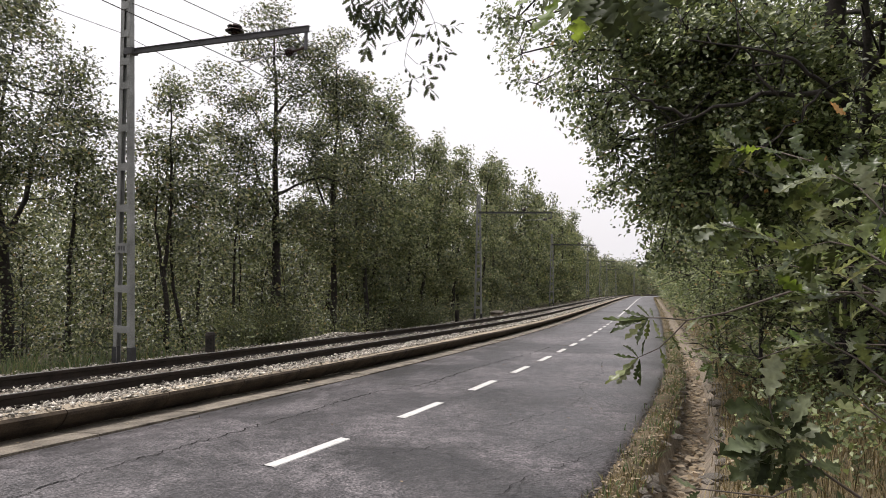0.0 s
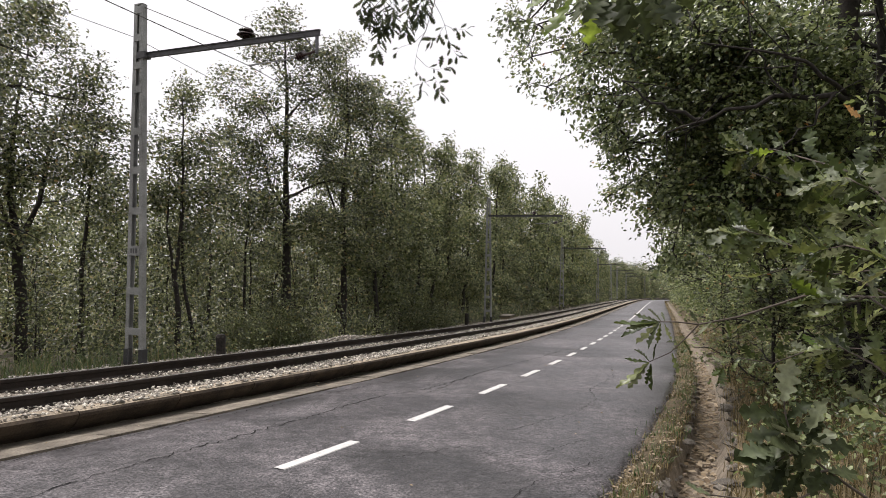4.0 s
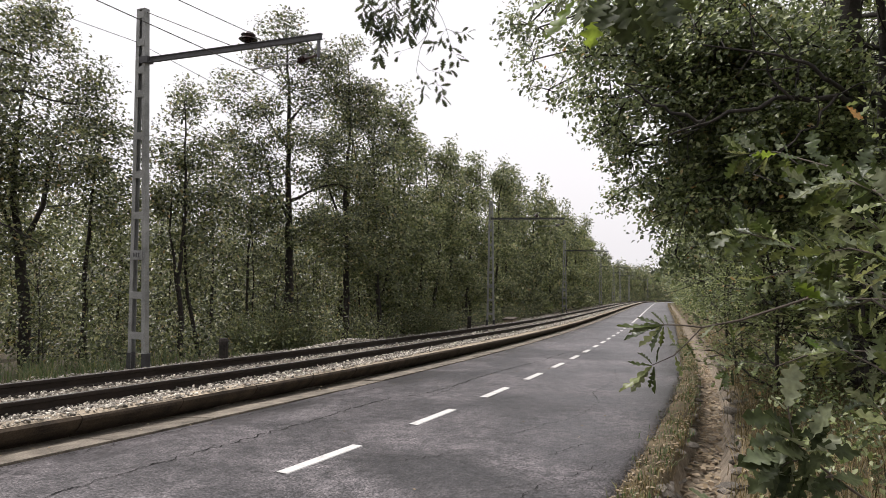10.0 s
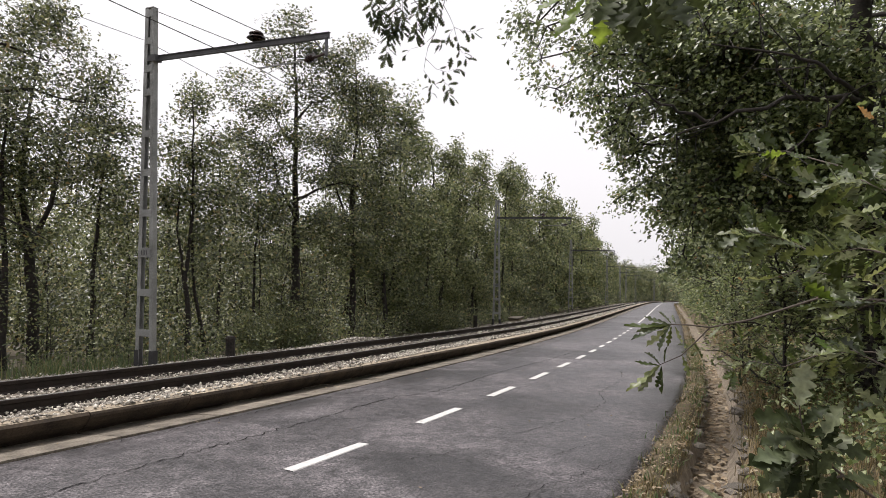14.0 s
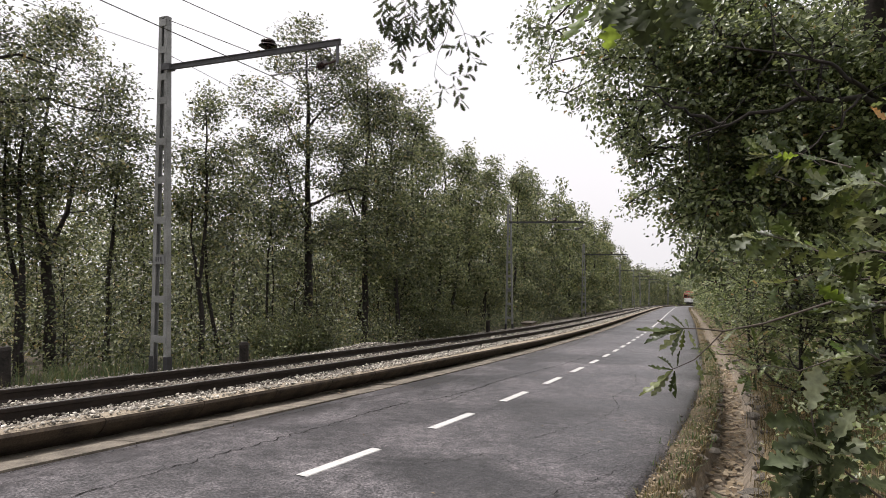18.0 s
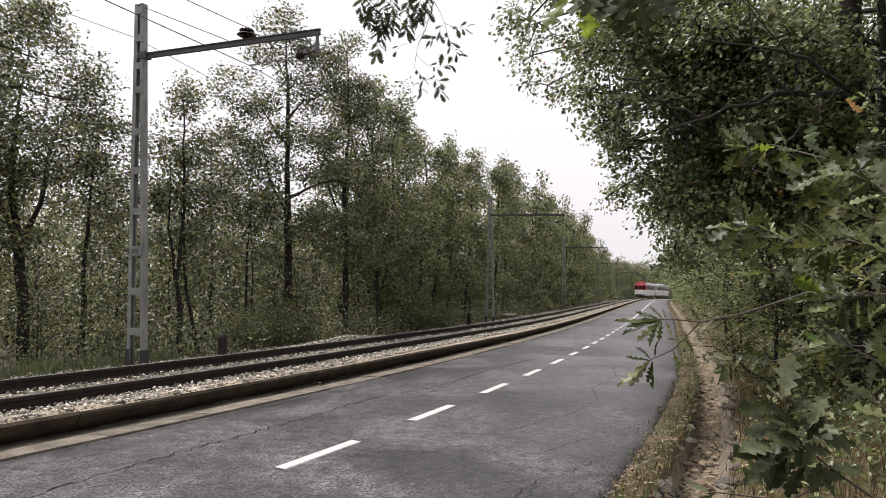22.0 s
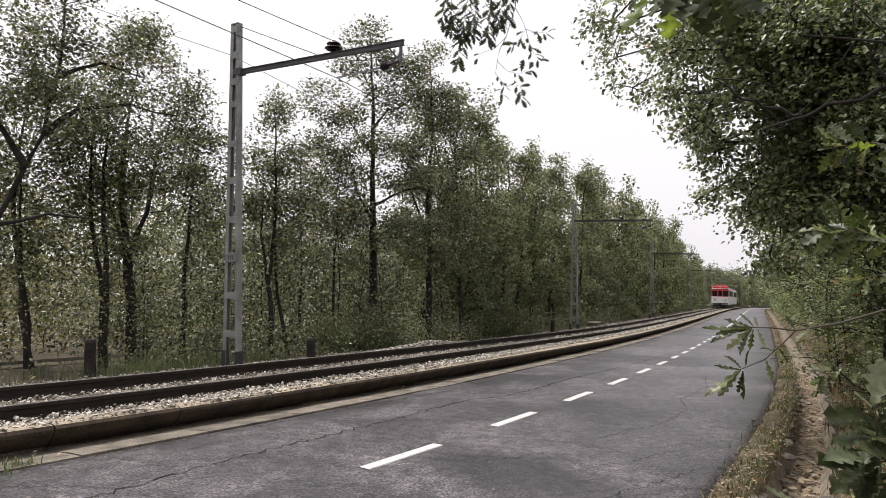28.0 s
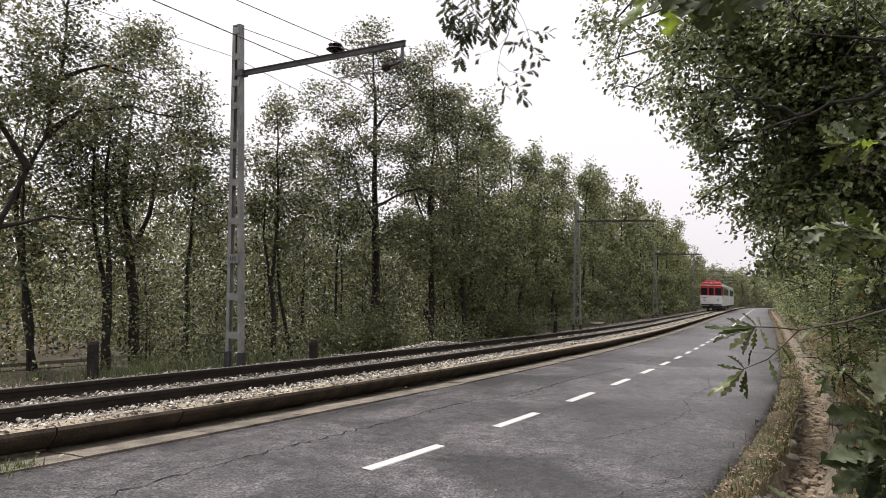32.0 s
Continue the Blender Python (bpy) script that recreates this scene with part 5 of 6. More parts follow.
def build_woods():
    rnd = random.Random(11)
    G = "oaks beside the track"

    def place(ob, x, y, turn=0.0):
        ob.matrix_basis = pose(x, y, ground_z(x, y) - 0.06, 0, 0, turn)

    # ---- the first row, tree by tree; local x runs along the picture from the standpoint ----
    t = crown_tree("oak_tree", 701, [([(0, 0, 0), (-0.05, 0, 1.3), (-0.12, 0.05, 2.1)], 0.11, 0.085), ([(-0.12, 0.05, 2.1), (-0.25, 0, 3.0), (-0.18, 0.1, 4.2), (0.0, 0.1, 5.6)], 0.07, 0.012), ([(-0.12, 0.05, 2.1), (0.2, 0.1, 2.9), (0.35, 0.2, 4.0), (0.75, 0.2, 5.2)], 0.065, 0.012), ([(-0.12, 0.05, 2.1), (-0.6, -0.2, 3.4), (-0.9, -0.1, 4.5)], 0.04, 0.01)],
                   [(-0.05, 0, 5.95, 0.75, 0.8, 0.55), (0.25, 0.1, 6.3, 0.42, 0.4, 0.35), (-0.75, 0, 5.2, 0.75, 0.8, 0.5), (0.85, 0.1, 5.2, 0.65, 0.7, 0.6), (1.25, 0.2, 4.3, 0.55, 0.6, 0.55), (-0.95, 0, 4.2, 0.8, 0.8, 0.5), (0.15, -0.3, 4.3, 0.8, 0.7, 0.5), (0.9, 0, 3.5, 0.7, 0.7, 0.45), (-0.6, 0, 3.4, 0.6, 0.6, 0.4), (1.2, 0, 2.8, 0.5, 0.5, 0.3)],
                   175, 84, 0.07, M_LEAF, "broad oak with forked dark trunk and rounded crown", G, 0.2)
    place(t, -7.35, 11.7, 32)
    t = crown_tree("oak_tree", 702, [([(0, 0, 0), (-0.12, 0, 1.6), (0.02, 0, 3.0), (0.0, 0, 4.6), (-0.05, 0, 5.3)], 0.06, 0.01), ([(-0.06, 0, 1.2), (-0.28, 0, 2.6), (-0.25, 0.1, 3.8)], 0.035, 0.008)],
                   [(-0.05, 0, 5.15, 0.42, 0.45, 0.5), (0.4, 0, 4.3, 0.45, 0.45, 0.4), (-0.35, 0, 4.2, 0.45, 0.45, 0.4), (0.5, 0, 3.3, 0.5, 0.5, 0.4), (-0.45, 0, 3.2, 0.42, 0.45, 0.4), (0.15, 0, 2.4, 0.6, 0.5, 0.3)],
                   85, 62, 0.072, M_LEAF, "slender young oak with curved stem beside the mast", G, 0.19)
    place(t, -5.16, 13.15, 22)
    t = crown_tree("oak_tree", 703, [([(0, 0, 0), (0.0, 0, 2.6), (-0.05, 0, 4.3), (-0.05, 0, 6.6), (-0.15, 0, 8.6)], 0.15, 0.014), ([(-0.03, 0, 3.9), (0.45, -0.1, 4.15), (1.15, -0.1, 4.4), (1.6, -0.2, 4.3)], 0.045, 0.01), ([(0, 0, 3.4), (-0.45, -0.2, 4.2), (-0.75, -0.2, 5.4)], 0.05, 0.01), ([(-0.05, 0, 6.0), (0.35, -0.1, 6.5), (0.75, 0, 6.65), (1.3, 0.1, 7.2)], 0.035, 0.008), ([(-0.05, 0, 5.3), (-0.4, 0.1, 5.75), (-0.85, 0, 6.5), (-1.5, 0, 6.9)], 0.03, 0.006), ([(-0.06, 0, 7.0), (-0.35, 0, 7.5), (-0.6, 0, 8.2)], 0.022, 0.006)],
                   [(-0.25, 0, 8.6, 0.65, 0.65, 0.55), (-0.3, 0, 7.9, 0.95, 0.8, 0.45), (0.75, 0, 7.7, 0.8, 0.7, 0.45), (-1.4, 0, 6.9, 0.8, 0.5, 0.3), (-0.9, 0, 6.3, 0.8, 0.7, 0.35), (0.7, 0, 6.6, 0.75, 0.7, 0.4), (-1.1, 0, 5.5, 0.9, 0.8, 0.45), (0.8, 0, 5.5, 0.9, 0.8, 0.45), (-1.0, 0, 4.7, 1.0, 0.9, 0.4), (1.2, 0, 4.7, 0.8, 0.8, 0.35), (-0.9, -0.4, 3.7, 0.9, 0.8, 0.45), (1.0, -0.4, 3.5, 0.8, 0.8, 0.4), (0.0, -0.7, 3.0, 0.9, 0.5, 0.4), (0.1, -0.4, 6.9, 0.6, 0.3, 0.5), (-0.2, -0.5, 5.6, 0.7, 0.3, 0.5), (0.15, -0.6, 4.6, 0.7, 0.3, 0.5)],
                   270, 72, 0.083, M_LEAF, "tall oak with a straight dark trunk beside the track", G, 0.22)
    place(t, -4.12, 17.6, 15)
    t = crown_tree("oak_tree", 704, [([(0, 0, 0), (0.05, 0, 2.5), (-0.05, 0, 4.4), (0.1, 0, 6.5), (0.0, 0, 8.8)], 0.12, 0.012), ([(0, 0, 3.2), (-0.5, 0, 4.6), (-0.6, 0, 6.0)], 0.05, 0.01)],
                   [(0.0, 0, 8.8, 0.6, 0.6, 0.6), (-0.5, 0, 7.9, 0.7, 0.7, 0.6), (0.6, 0, 7.7, 0.75, 0.7, 0.6), (0.15, 0, 6.8, 1.1, 0.9, 0.6), (-0.8, 0, 6.0, 0.8, 0.7, 0.5), (0.95, 0, 5.9, 0.7, 0.7, 0.55), (0.0, 0, 5.0, 1.2, 0.9, 0.5), (0.9, 0, 4.0, 0.9, 0.9, 0.5), (-0.8, -0.2, 3.6, 0.9, 0.8, 0.5), (0.3, -0.4, 2.7, 1.2, 0.8, 0.5)],
                   230, 66, 0.09, M_LEAF, "tall dense oak with full crown beside the track", G, 0.23)
    place(t, -3.0, 20.1, 10)
    # the leaning oak at the clearing, its boughs reaching along the track
    t = crown_tree("oak_tree", 705, [([(-0.9, 0, 0), (-0.65, 0, 1.3), (-0.05, 0, 2.6), (0.42, 0, 3.7), (0.62, 0, 4.8), (0.75, 0.1, 6.2)], 0.066, 0.012), ([(0.42, 0, 3.7), (0.9, 0, 4.15), (1.6, 0, 4.3), (2.3, 0, 4.2)], 0.05, 0.01), ([(-0.2, 0, 2.3), (0.5, 0, 2.5), (1.1, 0, 2.45), (1.9, 0, 2.0)], 0.032, 0.006), ([(0.6, 0, 4.6), (1.2, 0, 4.9), (1.8, 0, 4.75)], 0.035, 0.008), ([(0.2, 0, 3.2), (-0.5, 0, 4.4), (-0.8, 0, 5.8)], 0.05, 0.01)],
                   [(0.9, 0, 6.0, 0.75, 0.6, 0.5), (-0.4, 0, 5.8, 0.7, 0.7, 0.5), (1.6, 0, 5.1, 0.7, 0.6, 0.4), (0.3, 0, 5.1, 0.8, 0.7, 0.4), (-0.9, 0, 4.8, 0.7, 0.7, 0.5), (1.7, 0, 4.3, 0.75, 0.6, 0.35), (0.4, 0, 4.3, 0.7, 0.7, 0.3), (2.2, 0, 3.7, 0.45, 0.45, 0.3), (-0.6, 0, 3.8, 0.6, 0.6, 0.4), (0.6, -0.6, 4.2, 0.8, 0.4, 0.5), (-0.2, -0.7, 5.0, 0.9, 0.4, 0.6)],
                   165, 76, 0.067, M_LEAF, "leaning oak with crooked boughs reaching along the track", G, 0.19)
    place(t, -7.55, 8.85, 38)
    for i, (x, y, h, pts) in enumerate(((-8.5, 10.5, 5.2, ((0, 0), (-0.1, 1.2), (-0.3, 2.6), (-0.2, 4.2), (-0.1, 5.0))), (-7.3, 10.75, 5.4, ((0, 0), (0.02, 1.5), (-0.05, 3.2), (0.05, 5.2))), (-7.45, 10.95, 4.9, ((0, 0), (-0.05, 1.6), (-0.25, 3.0), (-0.2, 4.7))),
                                       (-6.9, 12.7, 5.0, ((0, 0), (0.0, 1.6), (0.1, 3.0), (0.25, 4.8))), (-8.3, 10.2, 4.2, ((0, 0), (-0.12, 1.5), (-0.2, 4.0))), (-5.0, 13.6, 4.4, ((0, 0), (-0.25, 1.4), (-0.35, 3.0), (-0.2, 4.2))), (-5.6, 15.9, 5.4, ((0, 0), (0.05, 2.2), (0, 5.2))), (-5.1, 17.2, 5.6, ((0, 0), (0.0, 2.2), (0.15, 5.4))))):
        line = [(a, 0.05 * j, z) for j, (a, z) in enumerate(pts)]
        tx = line[-1][0]
        t = crown_tree("oak_tree", 720 + i, [(line, 0.07 if i < 4 else 0.048, 0.01)], [(tx, 0, h * 0.92, 0.6, 0.6, 0.4), (tx - 0.4, 0, h * 0.78, 0.6, 0.6, 0.4), (tx + 0.45, 0, h * 0.7, 0.6, 0.6, 0.4), (tx, 0.2, h * 0.58, 0.8, 0.7, 0.3), (tx + 0.2, 0, h * 0.42, 0.6, 0.6, 0.25)],
                       90, 32, 0.075, M_LEAF, "slender oak with crooked dark stem at the clearing" if i < 5 else "slender oak with thin dark stem in the wood", G)
        place(t, x, y, 30 if i < 6 else 18)
    # ---- copies further along and behind ----
    L1, L2 = "slender oak with dark trunk and loose green crown", "oak with full yellowish green crown beside the line"
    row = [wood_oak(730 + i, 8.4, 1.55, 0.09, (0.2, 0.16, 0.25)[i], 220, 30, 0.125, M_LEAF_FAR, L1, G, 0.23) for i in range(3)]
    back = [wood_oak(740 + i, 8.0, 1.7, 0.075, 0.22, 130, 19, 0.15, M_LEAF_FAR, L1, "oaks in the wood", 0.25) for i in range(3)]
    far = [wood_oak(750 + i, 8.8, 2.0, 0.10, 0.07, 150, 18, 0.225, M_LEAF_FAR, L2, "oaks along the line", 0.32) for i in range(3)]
    young = [tree("young_oak", 300 + i, 3.6, 1.1, 0.032, 6, 0.115, M_LEAF, "young oak with thin stem in the undergrowth", "tree", "undergrowth oaks", face=(0.0, -0.6, 0.65), limbs=10, low=0.12, sub=4, bunch=0.24, sides=3) for i in range(3)]
    stems = [wood_oak(760 + i, 6.2, 0.8, 0.04, 0.35, 50, 13, 0.09, M_LEAF, "thin dark oak with few leaves in the wood", "thin oaks in the wood", 0.2, 0.16) for i in range(3)]
    for x, y, h, i in ((-2.35, 23.6, 9.0, 0), (-1.55, 25.2, 8.3, 1), (-3.9, 24.2, 9.4, 2), (-2.1, 21.8, 8.4, 1), (-1.1, 26.9, 8.2, 2), (-0.6, 28.6, 8.4, 0), (0.2, 30.3, 8.6, 2), (-1.4, 31.5, 8.8, 1), (0.9, 32.4, 8.5, 0), (1.4, 34.6, 9.0, 1), (2.5, 37.5, 9.3, 0), (3.6, 41.0, 9.9, 2), (5.0, 45.5, 10.4, 1)):
        stand(row[i], x, y, rnd.uniform(0.1, 1.5), h / 8.4)
    for o, step, s0, s1, k in ((11.6, 2.6, 9, 32, 0.64), (14.5, 3.2, 8, 34, 0.74)):
        s = s0
        while s < s1:
            p = at(s + rnd.uniform(-0.8, 0.8), o + rnd.uniform(-1.1, 1.1))
            stand(rnd.choice(back), p.x, p.y, rnd.uniform(0.1, 1.5), k * rnd.uniform(0.85, 1.12))
            s += step * rnd.uniform(0.8, 1.2)
    for o, step, s0, s1 in ((7.9, 2.9, 39, 90), (8.6, 5.0, 90, 180), (11.5, 4.8, 33, 110), (12.0, 9.0, 110, 185), (24, 5.0, -30, 6), (30, 6.5, -24, 40)):
        s = s0
        while s < s1:
            p = at(s, o + rnd.uniform(-0.7, 0.7))
            k = 0.72 if o > 20 else 1.0
            stand(rnd.choice(far), p.x, p.y, rnd.uniform(0.1, 1.5), k * rnd.uniform(0.9, 1.1), k * rnd.uniform(0.9, 1.1) * float(np.interp(s, [30, 60, 100, 140], [1.12, 1.18, 1.08, 0.95])))
            s += step * rnd.uniform(0.8, 1.25)
    for i in range(46):
        s = -12 + 36 * rnd.random()
        p = at(s, (7.4 if s > 5 else 9.0) + 8 * rnd.random())
        stand(rnd.choice(stems), p.x, p.y, rnd.uniform(0.1, 1.5), rnd.uniform(0.55, 0.95))
    for i in range(64):
        s = -16 + 50 * rnd.random()
        o = 7.0 + 8 * rnd.random() ** 1.7
        p = at(s, o)
        stand(rnd.choice(young), p.x, p.y, rnd.uniform(0.1, 1.5), (rnd.uniform(0.3, 0.95) if o > 8 else rnd.uniform(0.25, 0.5)) * (0.7 if s < 6 else 1.0))
    for o in row + back + far + young + stems:
        remove_thing(o)
    tagged(new("undergrowth", leaf_volume("undergrowth", 1, 90000, (6.5, 45), (7.2, 16), (0.0, 4.3), 0.085, M_LEAF, power=1.6)), "dense leafy undergrowth of young oak shoots", "undergrowth", kind="stuff")
    tagged(new("clearing_scrub", leaf_volume("clearing_scrub", 12, 48000, (-24, 7), (10.5, 22), (0.0, 4.6), 0.105, M_LEAF_GOLD)), "yellowish leafy scrub round a small clearing", "undergrowth", kind="stuff")
    tagged(new("clearing_shoots", leaf_volume("clearing_shoots", 13, 20000, (-3, 7), (6.8, 11.5), (0.0, 1.8), 0.062, M_LEAF, 20, 0.3)), "low yellowish shoots at the edge of the clearing", "undergrowth", kind="stuff")
    tagged(new("inner_thicket", leaf_volume("inner_thicket", 18, 30000, (8, 62), (12, 22), (0.0, 4.5), 0.15, M_LEAF, 22, 0.5)), "shaded oak thicket deeper in the wood", "undergrowth", kind="stuff")
    tagged(new("low_shoots", leaf_volume("low_shoots", 8, 30000, (3.5, 40), (6.3, 10.5), (0.0, 0.7), 0.075, M_LEAF, 16, 0.22, 1.3)), "low leafy oak shoots at the foot of the trees", "undergrowth", kind="stuff")
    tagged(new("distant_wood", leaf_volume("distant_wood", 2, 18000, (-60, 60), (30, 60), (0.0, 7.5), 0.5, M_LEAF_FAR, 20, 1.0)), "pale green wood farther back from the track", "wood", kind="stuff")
    tagged(new("far_wood", leaf_volume("far_wood", 3, 50000, (140, 230), (8, 26), (0.0, 9.0), 0.42, M_LEAF, 20, 0.8)), "far green wood beyond the bend", "wood", kind="stuff")
    tagged(new("bend_wood", leaf_volume("bend_wood", 5, 26000, (150, 240), (-24, -5), (0.0, 8.0), 0.42, M_LEAF, 20, 0.8)), "green wood inside the bend", "wood", kind="stuff")
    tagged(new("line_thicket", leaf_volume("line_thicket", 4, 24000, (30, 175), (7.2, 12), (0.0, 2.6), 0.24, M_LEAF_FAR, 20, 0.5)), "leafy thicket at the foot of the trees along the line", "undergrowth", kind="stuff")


def broom(seed, r, h, n):
    """A twiggy bush: thin upright twigs and small leaves."""
    rng = np.random.default_rng(seed)
    out, tips = [], []
    for _ in range(n):
        a, q = rng.uniform(0, 6.28), r * math.sqrt(rng.random()) * 0.45
        k = h * rng.uniform(0.35, 1.1)
        out.append((q * math.cos(a), q * math.sin(a), 0.0, k))
        f = rng.uniform(0.9, 2.0)
        tips.append((q * f * math.cos(a), q * f * math.sin(a), k * rng.uniform(0.3, 1.0)))
    return blades("broom_twigs", out, M_BROOM, seed, 0.004, 1.2), leaf_mesh("broom_leaves", rng, tips, 5, 0.09, 0.06, M_LEAF, hang=-0.3)


def bush(name, meshes, label, group, m):
    root = tagged(new(name), label, "bush", group)
    child("stalk_tuft", meshes[0], root)
    child("foliage", meshes[1], root, "small dull green leaves")
    root.matrix_basis = m


def build_shrubs():
    rnd = random.Random(21)
    meshes = [broom(600 + i, 0.9, 1.2, 420) for i in range(3)]
    spots = [(8.2, 6.9, 0.9), (9.4, 6.8, 1.0), (10.4, 6.9, 0.9), (18.2, 6.7, 1.0), (19.6, 6.8, 1.1), (21.0, 6.7, 0.9)]
    for i, (s, o, k) in enumerate(spots):
        p = at(s, o)
        bush("broom_bush", meshes[i % 3], "dull green twiggy broom bush beside the track", "bushes beside the track", Matrix.LocRotScale((p.x, p.y, ground_z(p.x, p.y) - 0.05), Euler((0, 0, rnd.uniform(0, 6.28))), (k, k, k)))
    for i in range(15):
        s, o = rnd.uniform(-1, 24) , -rnd.uniform(3.6, 7.5)
        p = at(s, o)
        if math.hypot(p.x, p.y) < 3.0:
            continue
        k = rnd.uniform(0.3, 0.7)
        bush("bank_bush", meshes[i % 3], "low twiggy green bush on the dry bank", "bushes on the bank", Matrix.LocRotScale((p.x, p.y, ground_z(p.x, p.y) - 0.05), Euler((0, 0, rnd.uniform(0, 6.28))), (k, k, k)))
    pts = [at(s, 8.7 + 0.3 * math.sin(s * 0.4), 0) for s in np.linspace(-12, 4.5, 18)]
    V = []
    for q in pts:
        for d in (-0.6, 0.6):
            z = ground_z(q.x, q.y) + 0.1
            V.append((q.x + 0.5 * d, q.y + d, z))
    F = [(2 * i, 2 * i + 1, 2 * i + 3, 2 * i + 2) for i in range(len(pts) - 1)]
    tagged(new("forest_path", mesh_of("forest_path", V, F, M_PALE)), "pale gravel path behind the trees", "path", kind="structure")


def build_right_woods():
    rnd = random.Random(31)
    near = [tree("oak_tree", 400 + i, 7.6, 2.7, 0.12, 34, 0.085, M_LEAF_R, "oak with dark trunk and spreading green crown on the bank", "tree", "oaks on the bank",
                 face=(-0.4, -0.3, 0.7), limbs=20, low=0.3, sub=6, bunch=0.34, droop=0.0, bias=(0.0, 0.0)) for i in range(2)]
    edge = [tree("oak_tree", 440 + i, 7.8, 2.6, 0.11, 48, 0.082, M_LEAF_R, "leafy oak leaning over the verge", "tree", "oaks on the bank",
                 limbs=16, low=0.06, sub=6, bunch=0.34, sides=3, face=(-0.5, -0.3, 0.7), bias=(-0.42, 0.0)) for i in range(2)]
    mid = [tree("oak_tree", 450 + i, 7.8, 2.6, 0.11, 12, 0.19, M_LEAF_R, "leafy oak leaning over the verge", "tree", "oaks on the bank",
                limbs=16, low=0.06, sub=6, bunch=0.36, sides=3, face=(-0.5, -0.3, 0.7), bias=(-0.42, 0.0)) for i in range(3)]
    low = [tree("young_oak", 480 + i, 2.6, 1.1, 0.03, 9, 0.09, M_LEAF_R, "bushy young oak on the bank", "tree", "young oaks on the bank",
                shape=LEAF_SMALL, limbs=12, low=0.06, sub=4, bunch=0.22, sides=5) for i in range(2)]
    for x, y, k, i, a in ((5.6, 9.0, 0.98, 0, 0.1), (6.6, 10.4, 1.0, 1, -0.3), (7.4, 6.4, 1.0, 1, 0.2), (9.4, 11.8, 1.0, 0, 0.3), (6.4, 7.9, 1.1, 0, 2.1), (5.6, 5.0, 0.9, 1, 1.0)):
        stand(near[i], x, y, a, k)
    s = 13.5
    while s < 150:
        for o in ((-5.8 if s < 34 else -5.2, -8.8) if s < 45 else (-5.0,)):
            p = at(s + rnd.uniform(-0.8, 0.8), o + rnd.uniform(-0.5, 0.5))
            stand(rnd.choice(edge if s < 34 and o > -6 else mid), p.x, p.y, radians(yaw_at(s)) + rnd.uniform(-0.5, 0.5), rnd.uniform(0.9, 1.12))
        s += 3.0 if s < 45 else 5.5
    for x, y, k in ((4.6, 5.7, 0.9), (4.3, 8.5, 0.8), (4.9, 8.8, 0.9), (4.7, 10.6, 0.5), (5.4, 7.6, 1.0), (5.4, 12.0, 0.55), (6.2, 10.0, 1.1), (6.0, 14.0, 0.9), (4.2, 6.6, 0.8), (4.6, 7.4, 1.0), (3.9, 4.3, 1.0), (5.0, 6.6, 1.1)):
        stand(rnd.choice(low), x, y, rnd.uniform(0, 6.28), k)
    for i in range(14):
        s, o = rnd.uniform(14, 30), -rnd.uniform(4.9, 7)
        p = at(s, o)
        stand(rnd.choice(low), p.x, p.y, rnd.uniform(0, 6.28), rnd.uniform(0.6, 1.0))
    # the oak whose limbs reach out over the road
    reach = [(0.06, 0.345, 8.6), (0.105, 0.30, 9.0), (0.15, 0.255, 9.2), (0.14, 0.37, 8.0), (0.20, 0.31, 8.4), (0.185, 0.165, 9.6), (0.235, 0.11, 10.2), (0.25, 0.20, 8.8), (0.26, 0.34, 7.6), (0.31, 0.14, 8.6), (0.32, 0.26, 7.4),
             (0.35, 0.19, 7.6), (0.39, 0.32, 6.8), (0.40, 0.10, 8.0), (0.44, 0.22, 6.9), (0.47, 0.14, 7.2), (0.5, 0.3, 6.6),
             (0.275, 0.07, 12.0), (0.295, 0.025, 13.0), (0.33, 0.05, 11.0), (0.36, -0.01, 11.0), (0.37, 0.07, 9.5), (0.43, 0.03, 9.0)]
    reach += [(0.02 * k % 0.3 + 0.2 + 0.013 * (k % 3), 0.03 + (0.067 * k) % 0.33, 7.4 + (k * 0.37) % 1.6) for k in range(16)]
    reach += [(0.19 + 0.024 * k, 0.24 + 0.05 * (k % 3), 7.8 - 0.1 * k) for k in range(9)]
    rng = np.random.default_rng(77)
    root = tagged(new("oak_tree"), "old oak on the bank, dark limbs reaching over the road", "tree", "oaks on the bank")
    base = Vector((4.75, 7.55, ground_z(4.75, 7.55) - 0.1))
    trunk = [base, Vector((4.68, 7.5, 2.2)), Vector((4.5, 7.35, 3.6)), Vector((4.45, 7.3, 5.2)), Vector((4.6, 7.4, 7.2))]
    paths, tips = [(trunk, [0.17, 0.14, 0.12, 0.09, 0.03])], []
    for i, (a, e, d) in enumerate(reach):
        a = max(a, 0.125 + 0.68 * (0.345 - e) + 0.02 * math.sin(i * 1.9))
        end = Vector((a * d, d, (e + 0.0126) * d + 1.579))
        h = min(max(end.z - 0.9 + rng.uniform(-0.3, 0.3), 2.2), 5.6)
        p0 = Vector((4.5 + 0.06 * abs(h - 4), 7.35, h))
        pts = [p0]
        for j in range(1, 8):
            f = j / 7
            pts.append(p0.lerp(end, f) + Vector((rng.normal(0, 0.13), rng.normal(0, 0.13), 0.35 * math.sin(f * 3.14) + rng.normal(0, 0.12))))
        paths.append((pts, [0.036 * (1 - 0.85 * j / 7) + 0.004 for j in range(8)]))
